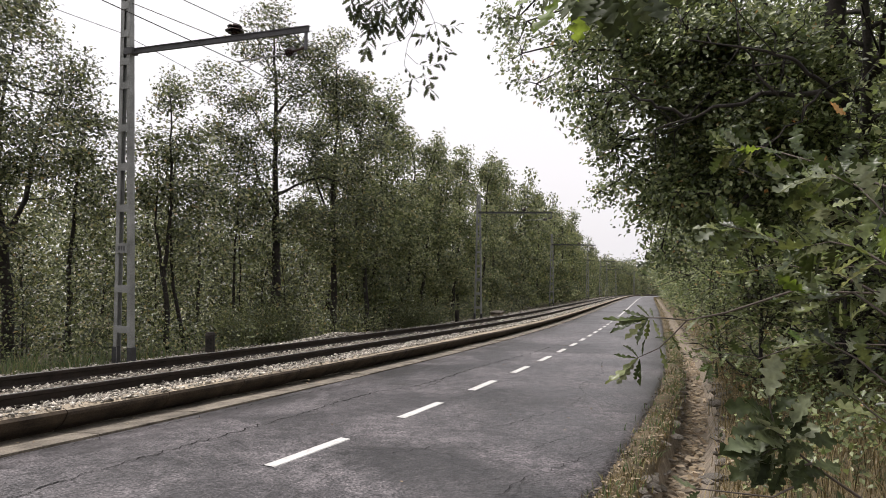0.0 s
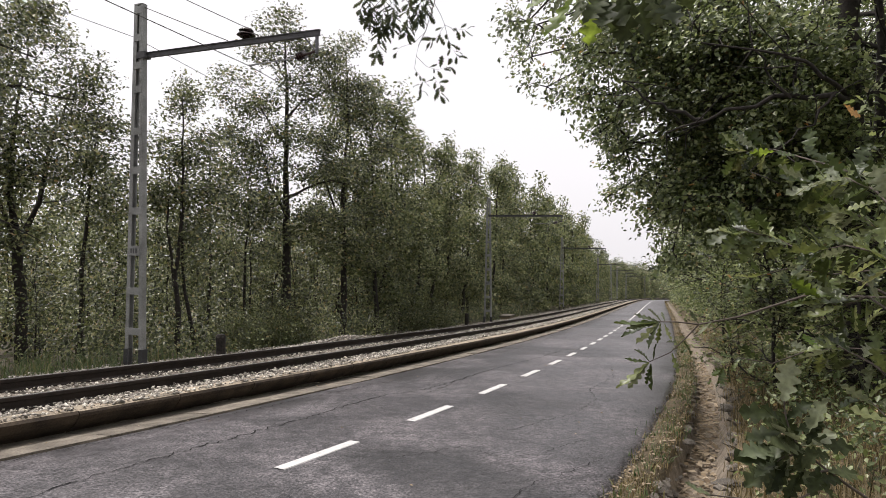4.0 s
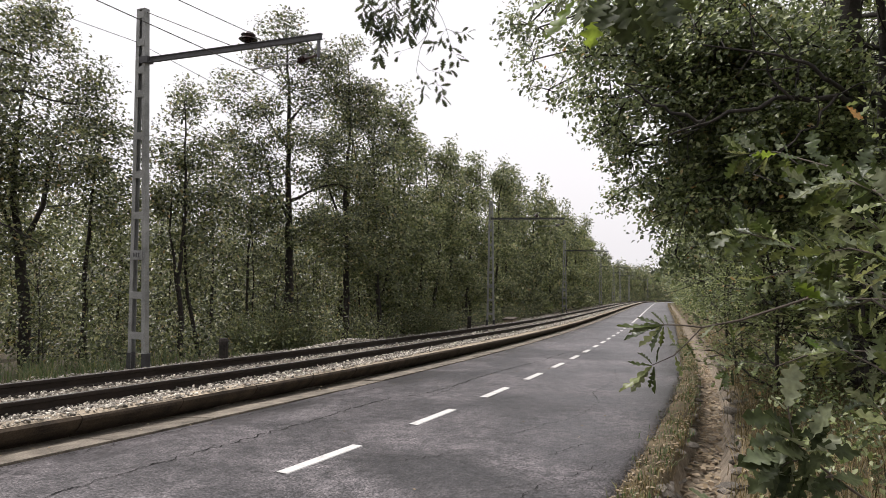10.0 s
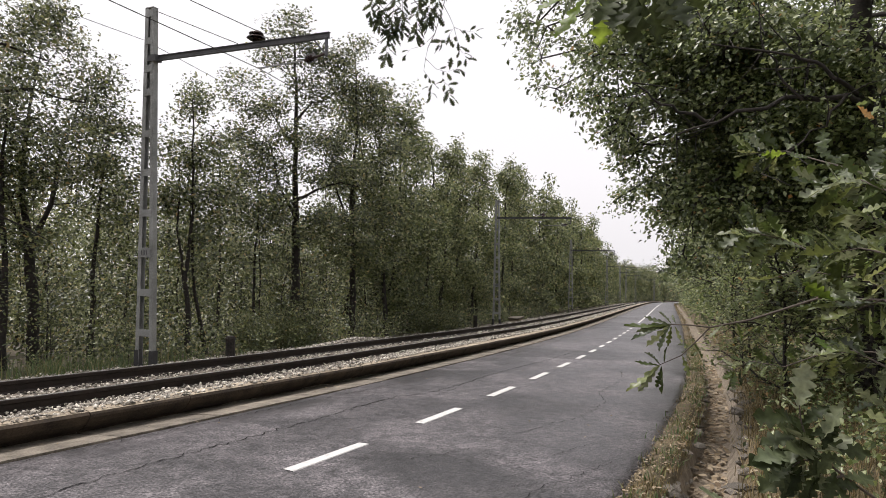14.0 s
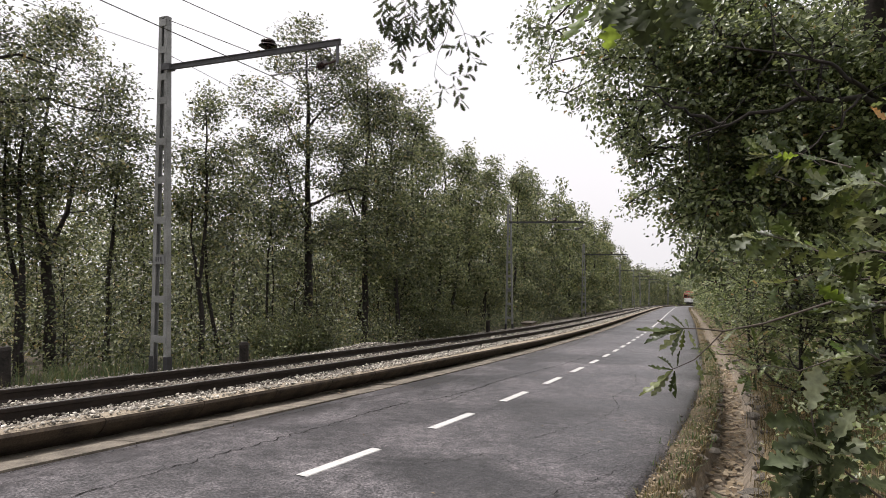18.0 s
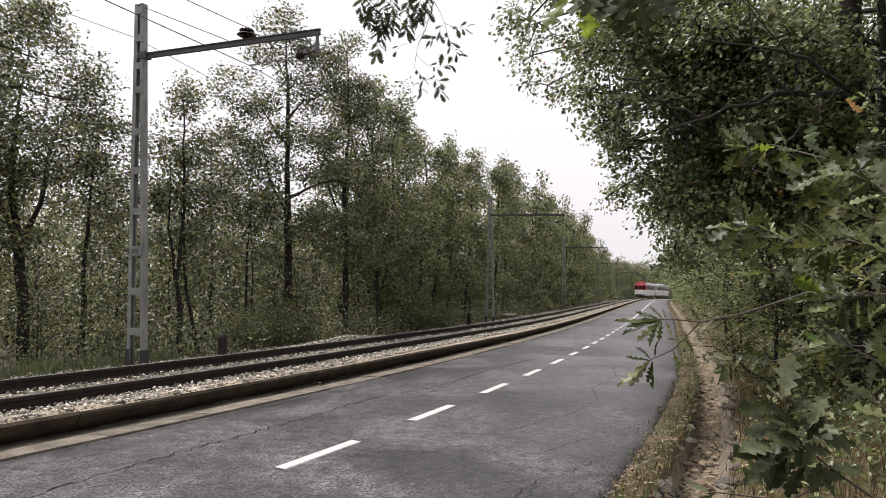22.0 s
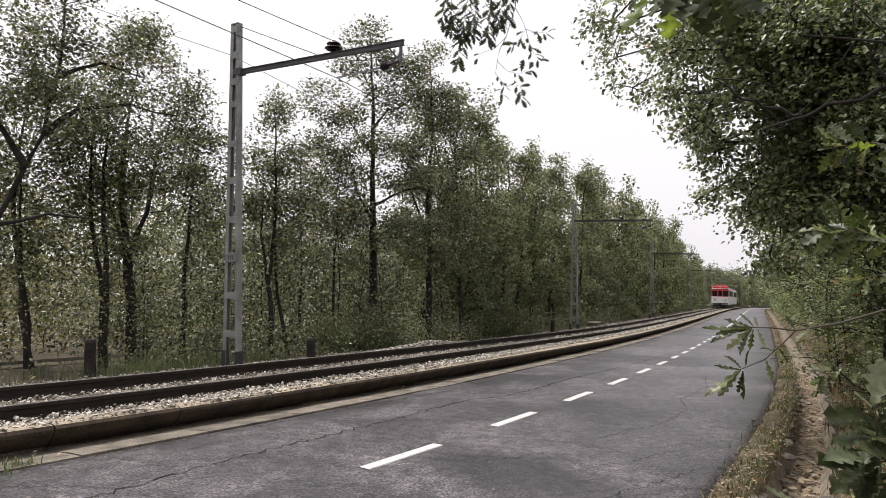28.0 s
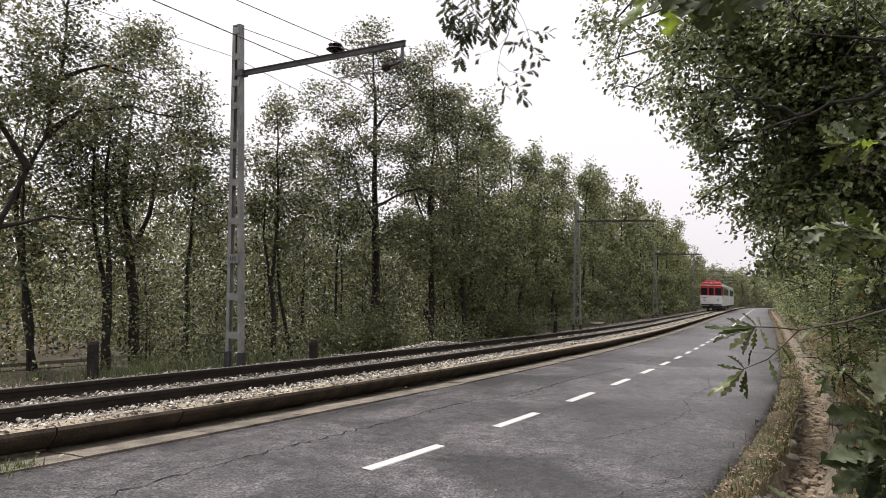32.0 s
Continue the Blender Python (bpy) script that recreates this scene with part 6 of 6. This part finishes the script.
        for j in range(2, 8):
            for q in range(4):
                dd = Vector(rng.normal(0, 1, 3)).normalized() * rng.uniform(0.15, 0.45)
                paths.append(([pts[j], pts[j] + dd * 0.5 + Vector(rng.normal(0, 0.03, 3)), pts[j] + dd], [0.009, 0.006, 0.003]))
                tips += [pts[j] + dd, pts[j] + dd * 0.6]
    for d, r, way_ in ((6.4, 0.034, ((1560, 150), (1477, 160), (1400, 166), (1310, 186), (1250, 208), (1180, 232))), (6.2, 0.026, ((1560, 140), (1470, 132), (1430, 100), (1350, 82), (1240, 70))),
                       (6.5, 0.02, ((1250, 208), (1190, 190), (1140, 165), (1100, 140))), (6.3, 0.014, ((1400, 166), (1360, 120), (1330, 60), (1322, -10))), (6.2, 0.013, ((1477, 160), (1440, 210), (1390, 250), (1330, 300)))):
        pts = [Vector(((x - 784) / 1178 * d, d, ((441 - y) / 1178 + 0.0126) * d + 1.579)) for x, y in way_]
        if way_[0][0] == 1560:
            pts[0] = Vector((4.6, 7.4, pts[0].z + 0.1))
        fine = []
        for p, q in zip(pts, pts[1:]):
            fine += [p.lerp(q, f) + Vector(rng.normal(0, 0.018, 3)) for f in (0, 0.33, 0.67)]
        fine.append(pts[-1])
        paths.append((fine, [r * (1 - 0.75 * j / (len(fine) - 1)) for j in range(len(fine))]))
        for p in fine[3::2]:
            e = p + Vector(rng.normal(0, 0.28, 3))
            paths.append(([p, p.lerp(e, 0.5) + Vector(rng.normal(0, 0.04, 3)), e], [0.007, 0.005, 0.003]))
    V, F = tube_arrays(paths, 6)
    child("trunk", mesh_of("trunk", V, F, M_BARK, smooth=True), root, "dark trunk with long crooked limbs")
    child("crown", leaf_mesh("crown", rng, tips, 33, 0.15, 0.066, M_LEAF_R, face=(-0.5, -0.5, 0.6)), root, "bunches of lobed leaves")
    for o in near + mid + low + edge:
        remove_thing(o)
    tagged(new("bank_scrub", leaf_volume("bank_scrub", 14, 16000, (3.6, 12), (-6.5, -4.3), (0.2, 3.0), 0.07, M_LEAF_R, 22, 0.3)), "dark leafy oak scrub on the bank", "undergrowth", kind="stuff")
    tagged(new("bank_crowns", leaf_volume("bank_crowns", 15, 26000, (11, 40), (-14, -6.5), (1.5, 9.0), 0.16, M_LEAF_R, 24, 0.6)), "dense oak crowns standing behind the verge", "wood", kind="stuff")
    tagged(new("bank_shoots", leaf_volume("bank_shoots", 16, 9000, (0.5, 10), (-4.8, -3.2), (0.0, 0.4), 0.05, M_LEAF_R, 14, 0.16)), "low green shoots among dry grass on the bank", "undergrowth", kind="stuff")
    tagged(new("bank_thicket", leaf_volume("bank_thicket", 6, 30000, (6, 150), (-14, -5.0), (0.0, 4.5), 0.19, M_LEAF_R, 24, 0.5)), "dense oak thicket on the bank", "undergrowth", kind="stuff")
    tagged(new("verge_thicket", leaf_volume("verge_thicket", 9, 20000, (24, 150), (-5.6, -3.35), (0.0, 2.4), 0.16, M_LEAF_R, 20, 0.4)), "leafy scrub along the verge", "undergrowth", kind="stuff")
    tagged(new("bank_wood", leaf_volume("bank_wood", 7, 34000, (-10, 120), (-40, -11), (0.0, 9.5), 0.36, M_LEAF_R, 24, 0.9)), "dark wood higher up the bank", "wood", kind="stuff")


# ---- leafy branches close to the camera ----
def oak_leaf(seed, nst=36, lobes=4.5, deep=0.6):
    """A lobed oak leaf, 1 long, along x, folded a little along its rib and curled."""
    rnd = random.Random(seed)
    curl, fold, twist = rnd.uniform(-0.35, 0.25), rnd.uniform(0.1, 0.45), rnd.uniform(-0.25, 0.25)
    V, F = [], []
    for i in range(nst + 1):
        u = i / nst
        env = 0.31 * math.sin(math.pi * min(1, u * 1.02) ** 0.9) ** 0.7 * (0.42 + 0.75 * u)
        w = []
        for side in (0.0, 0.35):
            lob = 0.5 + 0.5 * math.cos(2 * math.pi * (lobes * u + 0.08 + side * 0.3) + math.pi)
            w.append(max(0.008, env * (1.06 - deep + deep * lob ** 0.5)))
        for k, y in enumerate((-w[0], -w[0] * 0.5, 0, w[1] * 0.5, w[1])):
            x = u + 0.16 * abs(y) * (1.15 - u)
            z = fold * abs(y) + curl * (u - 0.3) ** 2 * (1 if u > 0.3 else -0.2) + twist * y * u + 0.02 * math.sin(9 * u + k * 1.3)
            V.append((x, y, z))
        if i:
            a, b = (i - 1) * 5, i * 5
            for k in range(4):
                F.append((a + k, a + k + 1, b + k + 1, b + k))
    return V, F


LEAVES = {}


def leaf_kinds(mat, n=5, deep=0.6):
    key = (mat.name, deep)
    if key not in LEAVES:
        LEAVES[key] = []
        for i in range(n):
            V, F = oak_leaf(900 + i, lobes=(4.5, 5, 4, 5.5, 4.5)[i % 5], deep=deep)
            LEAVES[key].append(mesh_of("leaf", V, F, mat, smooth=True))
    return LEAVES[key]


def way(px, py, d, yaw=0.0):
    """A point d metres ahead of the standpoint, px to the side and py up, both as parts of d."""
    return Vector((px * d, d, py * d + 1.579))


def spray(root, pts, r, n_leaves, size, seed, mat=None, spread=0.9, start=0.15, down=0.15, deep=0.82):
    """A twig along pts with n leaves set round it, alternately, more towards its end."""
    rnd = random.Random(seed)
    pts = [Vector(p) for p in pts]
    V, F = tube_arrays([(pts, [r * (1 - 0.75 * i / (len(pts) - 1)) for i in range(len(pts))])], 6)
    child("twig", mesh_of("twig", V, F, M_TWIG, smooth=True), root)
    kinds = leaf_kinds(mat or M_LEAF_NEAR, deep=deep)
    if mat is None:  # a few leaves turned pale, a few fresh ones
        kinds = kinds * 3 + leaf_kinds(M_LEAF_GREY, deep=deep) + leaf_kinds(M_LEAF_BRIGHT, deep=deep)[:1]
    seg = len(pts) - 1
    for i in range(n_leaves):
        f = start + (1 - start) * (1 - (1 - (i + 0.5) / n_leaves) ** 1.6)
        x = f * seg
        j = min(int(x), seg - 1)
        p = pts[j].lerp(pts[j + 1], x - j)
        d = (pts[j + 1] - pts[j]).normalized()
        u = d.orthogonal().normalized()
        a = i * 2.4 + rnd.uniform(-0.5, 0.5)
        out = (Matrix.Rotation(a, 3, d) @ u)
        dirn = (d * rnd.uniform(0.4, 1.0) + out * spread + Vector((0, 0, -down + rnd.uniform(-0.2, 0.2)))).normalized()
        z = Vector((rnd.uniform(-0.9, 0.9), rnd.uniform(-0.9, 0.9), 1))
        y = z.cross(dirn).normalized()
        z = dirn.cross(y)
        m3 = Matrix((dirn, y, z)).transposed()
        k = size * rnd.uniform(0.7, 1.2)
        child("leaf", rnd.choice(kinds), root, m=Matrix.LocRotScale(p + dirn * 0.012, m3.to_quaternion(), (k, k, k)))


def set_leaf(root, a, b, seed, mat, deep=0.6, wide=1.0):
    """One leaf from its stalk at a to its tip at b, its face turned roughly upward and outward."""
    rnd = random.Random(seed)
    d = b - a
    n = Vector((0.0, 1.579, 1.579)) - a
    n = (Vector((-a.x, -a.y, 1.579 - a.z)).normalized() * rnd.uniform(0.35, 0.9) + Vector((rnd.uniform(-0.5, 0.5), rnd.uniform(-0.3, 0.3), rnd.uniform(0.3, 0.9)))).normalized()
    x = d.normalized()
    y = n.cross(x).normalized()
    m = Matrix((x, y, x.cross(y))).transposed()
    k = d.length / 1.05
    kinds = leaf_kinds(mat, deep=deep)
    child("leaf", kinds[seed % len(kinds)], root, m=Matrix.LocRotScale(a, m.to_quaternion(), (k, k * wide, k)))
    mid = a.lerp(b, 0.12) - Vector((0, 0, 0.004))
    return mid


def build_near_branches():
    # an oak sapling whose twigs reach in from the side, close by
    a = tagged(new("oak_sapling"), "oak sapling with lobed green leaves close to the standpoint", "tree", "saplings on the bank")
    sx, sy = 1.75, 1.25
    gz = ground_z(sx, sy)
    top = Vector((sx + 0.1, sy + 0.15, 3.3))
    V, F = tube_arrays([([Vector((sx, sy, gz - 0.1)), Vector((sx + 0.03, sy + 0.03, 0.9)), Vector((sx - 0.02, sy + 0.1, 2.0)), top], [0.035, 0.028, 0.02, 0.01])], 8)
    child("stem", mesh_of("stem", V, F, M_BARK, smooth=True), a)
    L = lambda x, y, d: way((x - 784) / 1178, (441 - y) / 1178 + 0.0126, d)
    st = lambda z: Vector((sx, sy + 0.04, z))
    # low bunch, leaf by leaf
    D = 1.04
    V, F = tube_arrays([([st(0.85), L(1580, 905, 1.2), L(1490, 845, 1.06), L(1430, 800, D), L(1405, 770, D), L(1395, 735, D), L(1392, 708, D)], [0.005, 0.0035, 0.0022, 0.0016, 0.0014, 0.0012, 0.001]),
                        ([L(1430, 800, D), L(1395, 805, D), L(1380, 815, D)], [0.0016, 0.0013, 0.001]), ([L(1470, 830, D), L(1440, 835, D), L(1415, 825, D)], [0.002, 0.0015, 0.001]),
                        ([L(1490, 845, 1.06), L(1400, 890, 1.0), L(1262, 875, 0.99)], [0.002, 0.0015, 0.001])], 6)
    child("twig", mesh_of("twig", V, F, M_TWIG, smooth=True), a)
    leaves = [(1391, 712, 1401, 630, 1, 1.25), (1388, 715, 1362, 690, 1, 1.0), (1390, 735, 1306, 729, 0, 1.1), (1395, 742, 1443, 706, 0, 1.0), (1430, 768, 1475, 700, 1, 1.0), (1440, 772, 1514, 797, 0, 0.9), (1398, 758, 1318, 777, 0, 1.1),
              (1396, 788, 1296, 824, 0, 1.0), (1394, 800, 1312, 795, 1, 1.0), (1384, 812, 1320, 866, 0, 1.1), (1396, 814, 1364, 878, 0, 1.0), (1420, 795, 1478, 806, 0, 1.1), (1416, 822, 1448, 864, 1, 1.0), (1441, 834, 1488, 882, 0, 1.0),
              (1392, 768, 1370, 822, 1, 0.8), (1405, 770, 1420, 835, 0, 1.1), (1400, 760, 1352, 742, 0, 1.1), (1410, 760, 1458, 752, 0, 1.1), (1380, 818, 1338, 838, 1, 1.0), (1425, 828, 1392, 888, 0, 1.2), (1470, 832, 1520, 840, 0, 1.0), (1455, 822, 1440, 880, 0, 1.0), (1402, 778, 1345, 762, 0, 1.0), (1408, 775, 1452, 790, 0, 1.0), (1400, 800, 1350, 826, 0, 1.1), (1264, 876, 1212, 857, 1, 0.9), (1268, 880, 1240, 905, 0, 1.0)]
    rl = random.Random(6)
    for i in range(16):
        x0, y0, t = rl.uniform(1375, 1450), rl.uniform(765, 840), rl.uniform(0, 6.28)
        leaves.append((x0, y0, x0 + 66 * math.cos(t), y0 + 66 * math.sin(t), 1 if i % 5 == 0 else 0, 1.0))
    for i, (x0, y0, x1, y1, k, w) in enumerate(leaves):
        set_leaf(a, L(x0, y0, D), L(x1, y1, D + random.Random(i).uniform(-0.035, 0.035)), 40 + i, M_LEAF_GREY if k else M_LEAF_DEEP, 0.62, 0.95 * w)
    # middle sprays
    spray(a, [st(1.55), L(1580, 520, 1.9), L(1480, 470, 2.1), L(1380, 420, 2.3), L(1300, 400, 2.35)], 0.006, 52, 0.095, 3, start=0.3)
    spray(a, [st(1.9), L(1600, 330, 2.0), L(1480, 290, 2.3), L(1370, 260, 2.6), L(1310, 265, 2.7)], 0.006, 46, 0.10, 4, start=0.3)
    spray(a, [st(1.7), L(1590, 420, 1.7), L(1530, 380, 1.8), L(1470, 350, 1.95)], 0.005, 30, 0.09, 5, start=0.25)
    spray(a, [st(1.3), L(1600, 560, 1.7), L(1540, 520, 1.85), L(1490, 540, 1.95), L(1450, 520, 2.0)], 0.005, 32, 0.09, 6, start=0.3)
    spray(a, [st(1.2), L(1610, 690, 1.8), L(1550, 640, 1.9), L(1490, 610, 2.05), L(1440, 620, 2.2)], 0.005, 32, 0.085, 7, start=0.3)
    spray(a, [st(1.0), L(1610, 760, 1.7), L(1570, 730, 1.8), L(1540, 700, 1.9)], 0.004, 14, 0.085, 8, start=0.3)
    spray(a, [st(1.8), L(1600, 380, 1.6), L(1550, 330, 1.7), L(1500, 310, 1.8), L(1440, 320, 1.9)], 0.005, 34, 0.09, 9, start=0.25)
    spray(a, [st(1.5), L(1600, 470, 1.6), L(1550, 440, 1.65), L(1500, 430, 1.75), L(1450, 440, 1.85)], 0.005, 32, 0.09, 10, start=0.25)
    # bright spray overhead
    V, F = tube_arrays([([top, L(1330, -160, 2.0), L(1180, -60, 2.0), L(1080, -20, 2.0), L(1000, -12, 2.0)], [0.009, 0.007, 0.005, 0.003, 0.002])], 6)
    child("twig", mesh_of("twig", V, F, M_TWIG, smooth=True), a)
    for i, (x0, y0, x1, y1, k) in enumerate([(1012, -8, 964, 72, 1), (1050, -10, 1040, 84, 1), (1071, -12, 1064, 60, 0), (1110, -20, 1080, 62, 0), (1136, -20, 1142, 78, 0), (1165, -25, 1196, 52, 0), (1000, -12, 972, 24, 0), (1090, -20, 1112, 50, 0),
                                             (1150, -25, 1168, 45, 0), (1185, -30, 1225, 18, 0), (1030, -12, 1018, 45, 0), (985, -12, 925, 12, 1), (1120, -20, 1098, 80, 0), (1075, -15, 1030, 30, 0)]):
        set_leaf(a, L(x0, y0, 2.0), L(x1, y1, 2.0 + 0.08 * math.sin(i * 2.3)), 80 + i, M_LEAF_BRIGHT if k else M_LEAF_DEEP, 0.75)
    # second sapling, with the twig that hangs before the road
    b = tagged(new("oak_sapling"), "thin oak sapling with a twig reaching over the verge", "tree", "saplings on the bank")
    bx, by = 3.6, 3.7
    gz = ground_z(bx, by)
    V, F = tube_arrays([([Vector((bx, by, gz - 0.1)), Vector((bx + 0.05, by, 1.0)), Vector((bx, by + 0.1, 2.6))], [0.04, 0.03, 0.012])], 8)
    child("stem", mesh_of("stem", V, F, M_BARK, smooth=True), b)
    bt = Vector((bx + 0.04, by + 0.02, 1.35))
    E = 3.6
    V, F = tube_arrays([([bt, L(1430, 518, 3.7), L(1310, 558, 3.65), L(1240, 572, E), L(1200, 568, E), L(1168, 568, E)], [0.009, 0.007, 0.006, 0.005, 0.004, 0.003]),
                        ([L(1240, 572, E), L(1215, 598, E), L(1190, 622, E), L(1150, 640, E)], [0.004, 0.0035, 0.003, 0.002])], 6)
    child("twig", mesh_of("twig", V, F, M_TWIG, smooth=True), b)
    for i, (x0, y0, x1, y1, k) in enumerate([(1172, 568, 1085, 578, 0), (1168, 570, 1098, 594, 0), (1168, 570, 1128, 612, 0), (1170, 570, 1146, 614, 1), (1172, 570, 1166, 608, 0), (1165, 566, 1122, 556, 1), (1172, 566, 1150, 544, 1), (1178, 570, 1190, 604, 0),
                                             (1180, 567, 1172, 548, 1), (1168, 568, 1108, 584, 1), (1152, 640, 1094, 694, 0), (1150, 642, 1112, 690, 1), (1155, 642, 1162, 690, 0), (1152, 638, 1128, 614, 1), (1160, 634, 1166, 606, 0), (1150, 640, 1106, 636, 0),
                                             (1156, 644, 1146, 682, 0), (1192, 622, 1206, 662, 0), (1205, 608, 1184, 600, 1), (1212, 600, 1226, 628, 0), (1240, 572, 1222, 545, 1), (1262, 568, 1236, 592, 1), (1280, 564, 1262, 540, 1), (1285, 564, 1300, 600, 0)]):
        set_leaf(b, L(x0, y0, E), L(x1, y1, E + 0.05 * math.sin(i * 1.7)), 120 + i, M_LEAF_GREY if k else M_LEAF_NEAR, 0.8, 0.52)
    spray(b, [bt - Vector((0, 0, 0.3)), L(1450, 610, 3.5), L(1370, 640, 3.4), L(1310, 630, 3.4), L(1280, 650, 3.4)], 0.005, 20, 0.09, 14, start=0.35)
    spray(b, [bt + Vector((0, 0, 0.3)), L(1480, 480, 3.4), L(1400, 470, 3.3), L(1330, 490, 3.3)], 0.005, 20, 0.09, 15, start=0.3)
    # limb overhead, out of the bank's oak, with hanging twigs against the sky
    c = tagged(new("oak_limb"), "bare overhanging oak limb with hanging dark twigs", "tree branch")
    V, F = tube_arrays([([Vector((4.5, 7.15, 4.6)), Vector((2.8, 6.6, 4.75)), Vector((1.0, 6.0, 4.6)), Vector((-0.6, 5.9, 4.45))], [0.05, 0.04, 0.03, 0.012])], 7)
    child("limb", mesh_of("limb", V, F, M_BARK, smooth=True), c)
    H = lambda x, y: L(x, y, 5.8)
    D = dict(spread=1.0, down=0.3, mat=M_LEAF_DEEP, deep=0.8)
    spray(c, [Vector((0.1, 5.95, 4.52)), H(765, -80), H(766, 0), H(750, 55), H(738, 80), H(734, 100), H(731, 122), H(750, 147)], 0.005, 5, 0.06, 21, start=0.86, **D)
    spray(c, [H(734, 100), H(752, 118), H(772, 124), H(792, 116)], 0.0022, 8, 0.09, 22, start=0.35, **D)
    spray(c, [H(750, 147), H(764, 140), H(778, 150), H(776, 168)], 0.0022, 10, 0.095, 28, start=0.1, **D)
    spray(c, [H(748, 140), H(742, 152), H(746, 164)], 0.002, 4, 0.09, 29, start=0.3, **D)
    spray(c, [H(765, 5), H(776, 24), H(784, 44), H(770, 66), H(758, 74)], 0.0026, 9, 0.095, 30, start=0.5, **D)
    spray(c, [H(784, 44), H(800, 50), H(822, 52)], 0.002, 7, 0.09, 31, start=0.2, **D)
    spray(c, [H(784, 44), H(790, 66), H(796, 84), H(808, 100)], 0.002, 8, 0.09, 32, start=0.15, **D)
    spray(c, [H(748, 58), H(730, 76), H(706, 84), H(696, 98)], 0.002, 3, 0.055, 26, start=0.6, **D)
    for i, (x0, y0, x1, y1, n) in enumerate(((690, -70, 668, 60, 30), (668, 20, 662, 100, 16), (705, -60, 690, 50, 26), (725, -60, 716, 62, 24), (738, -60, 736, 40, 20), (660, -70, 634, 22, 16), (650, -50, 652, 44, 18), (752, -60, 752, 24, 14), (680, -10, 652, 30, 14), (712, -5, 740, 34, 12), (698, -10, 678, 60, 14))):
        mx, my = (x0 + x1) / 2 + 6 * math.sin(i * 2.1), (y0 + y1) / 2
        spray(c, [H(x0, y0), H(mx, my), H(x1, y1)], 0.003, n, 0.1, 40 + i, start=0.3, **D)
    d = new("withered_leaf", leaf_kinds(M_LEAF_DRY)[0])
    d.matrix_basis = Matrix.LocRotScale(L(1495, 178, 2.6), Euler((1.2, 0.6, 0.3)), (0.09,) * 3)
    d.parent = a


build_ground()
build_road()
build_masts()
build_train()
build_woods()
build_right_woods()
build_shrubs()
build_near_branches()
build_grass()
build_bank()
build_kerb()
build_track()
motions()
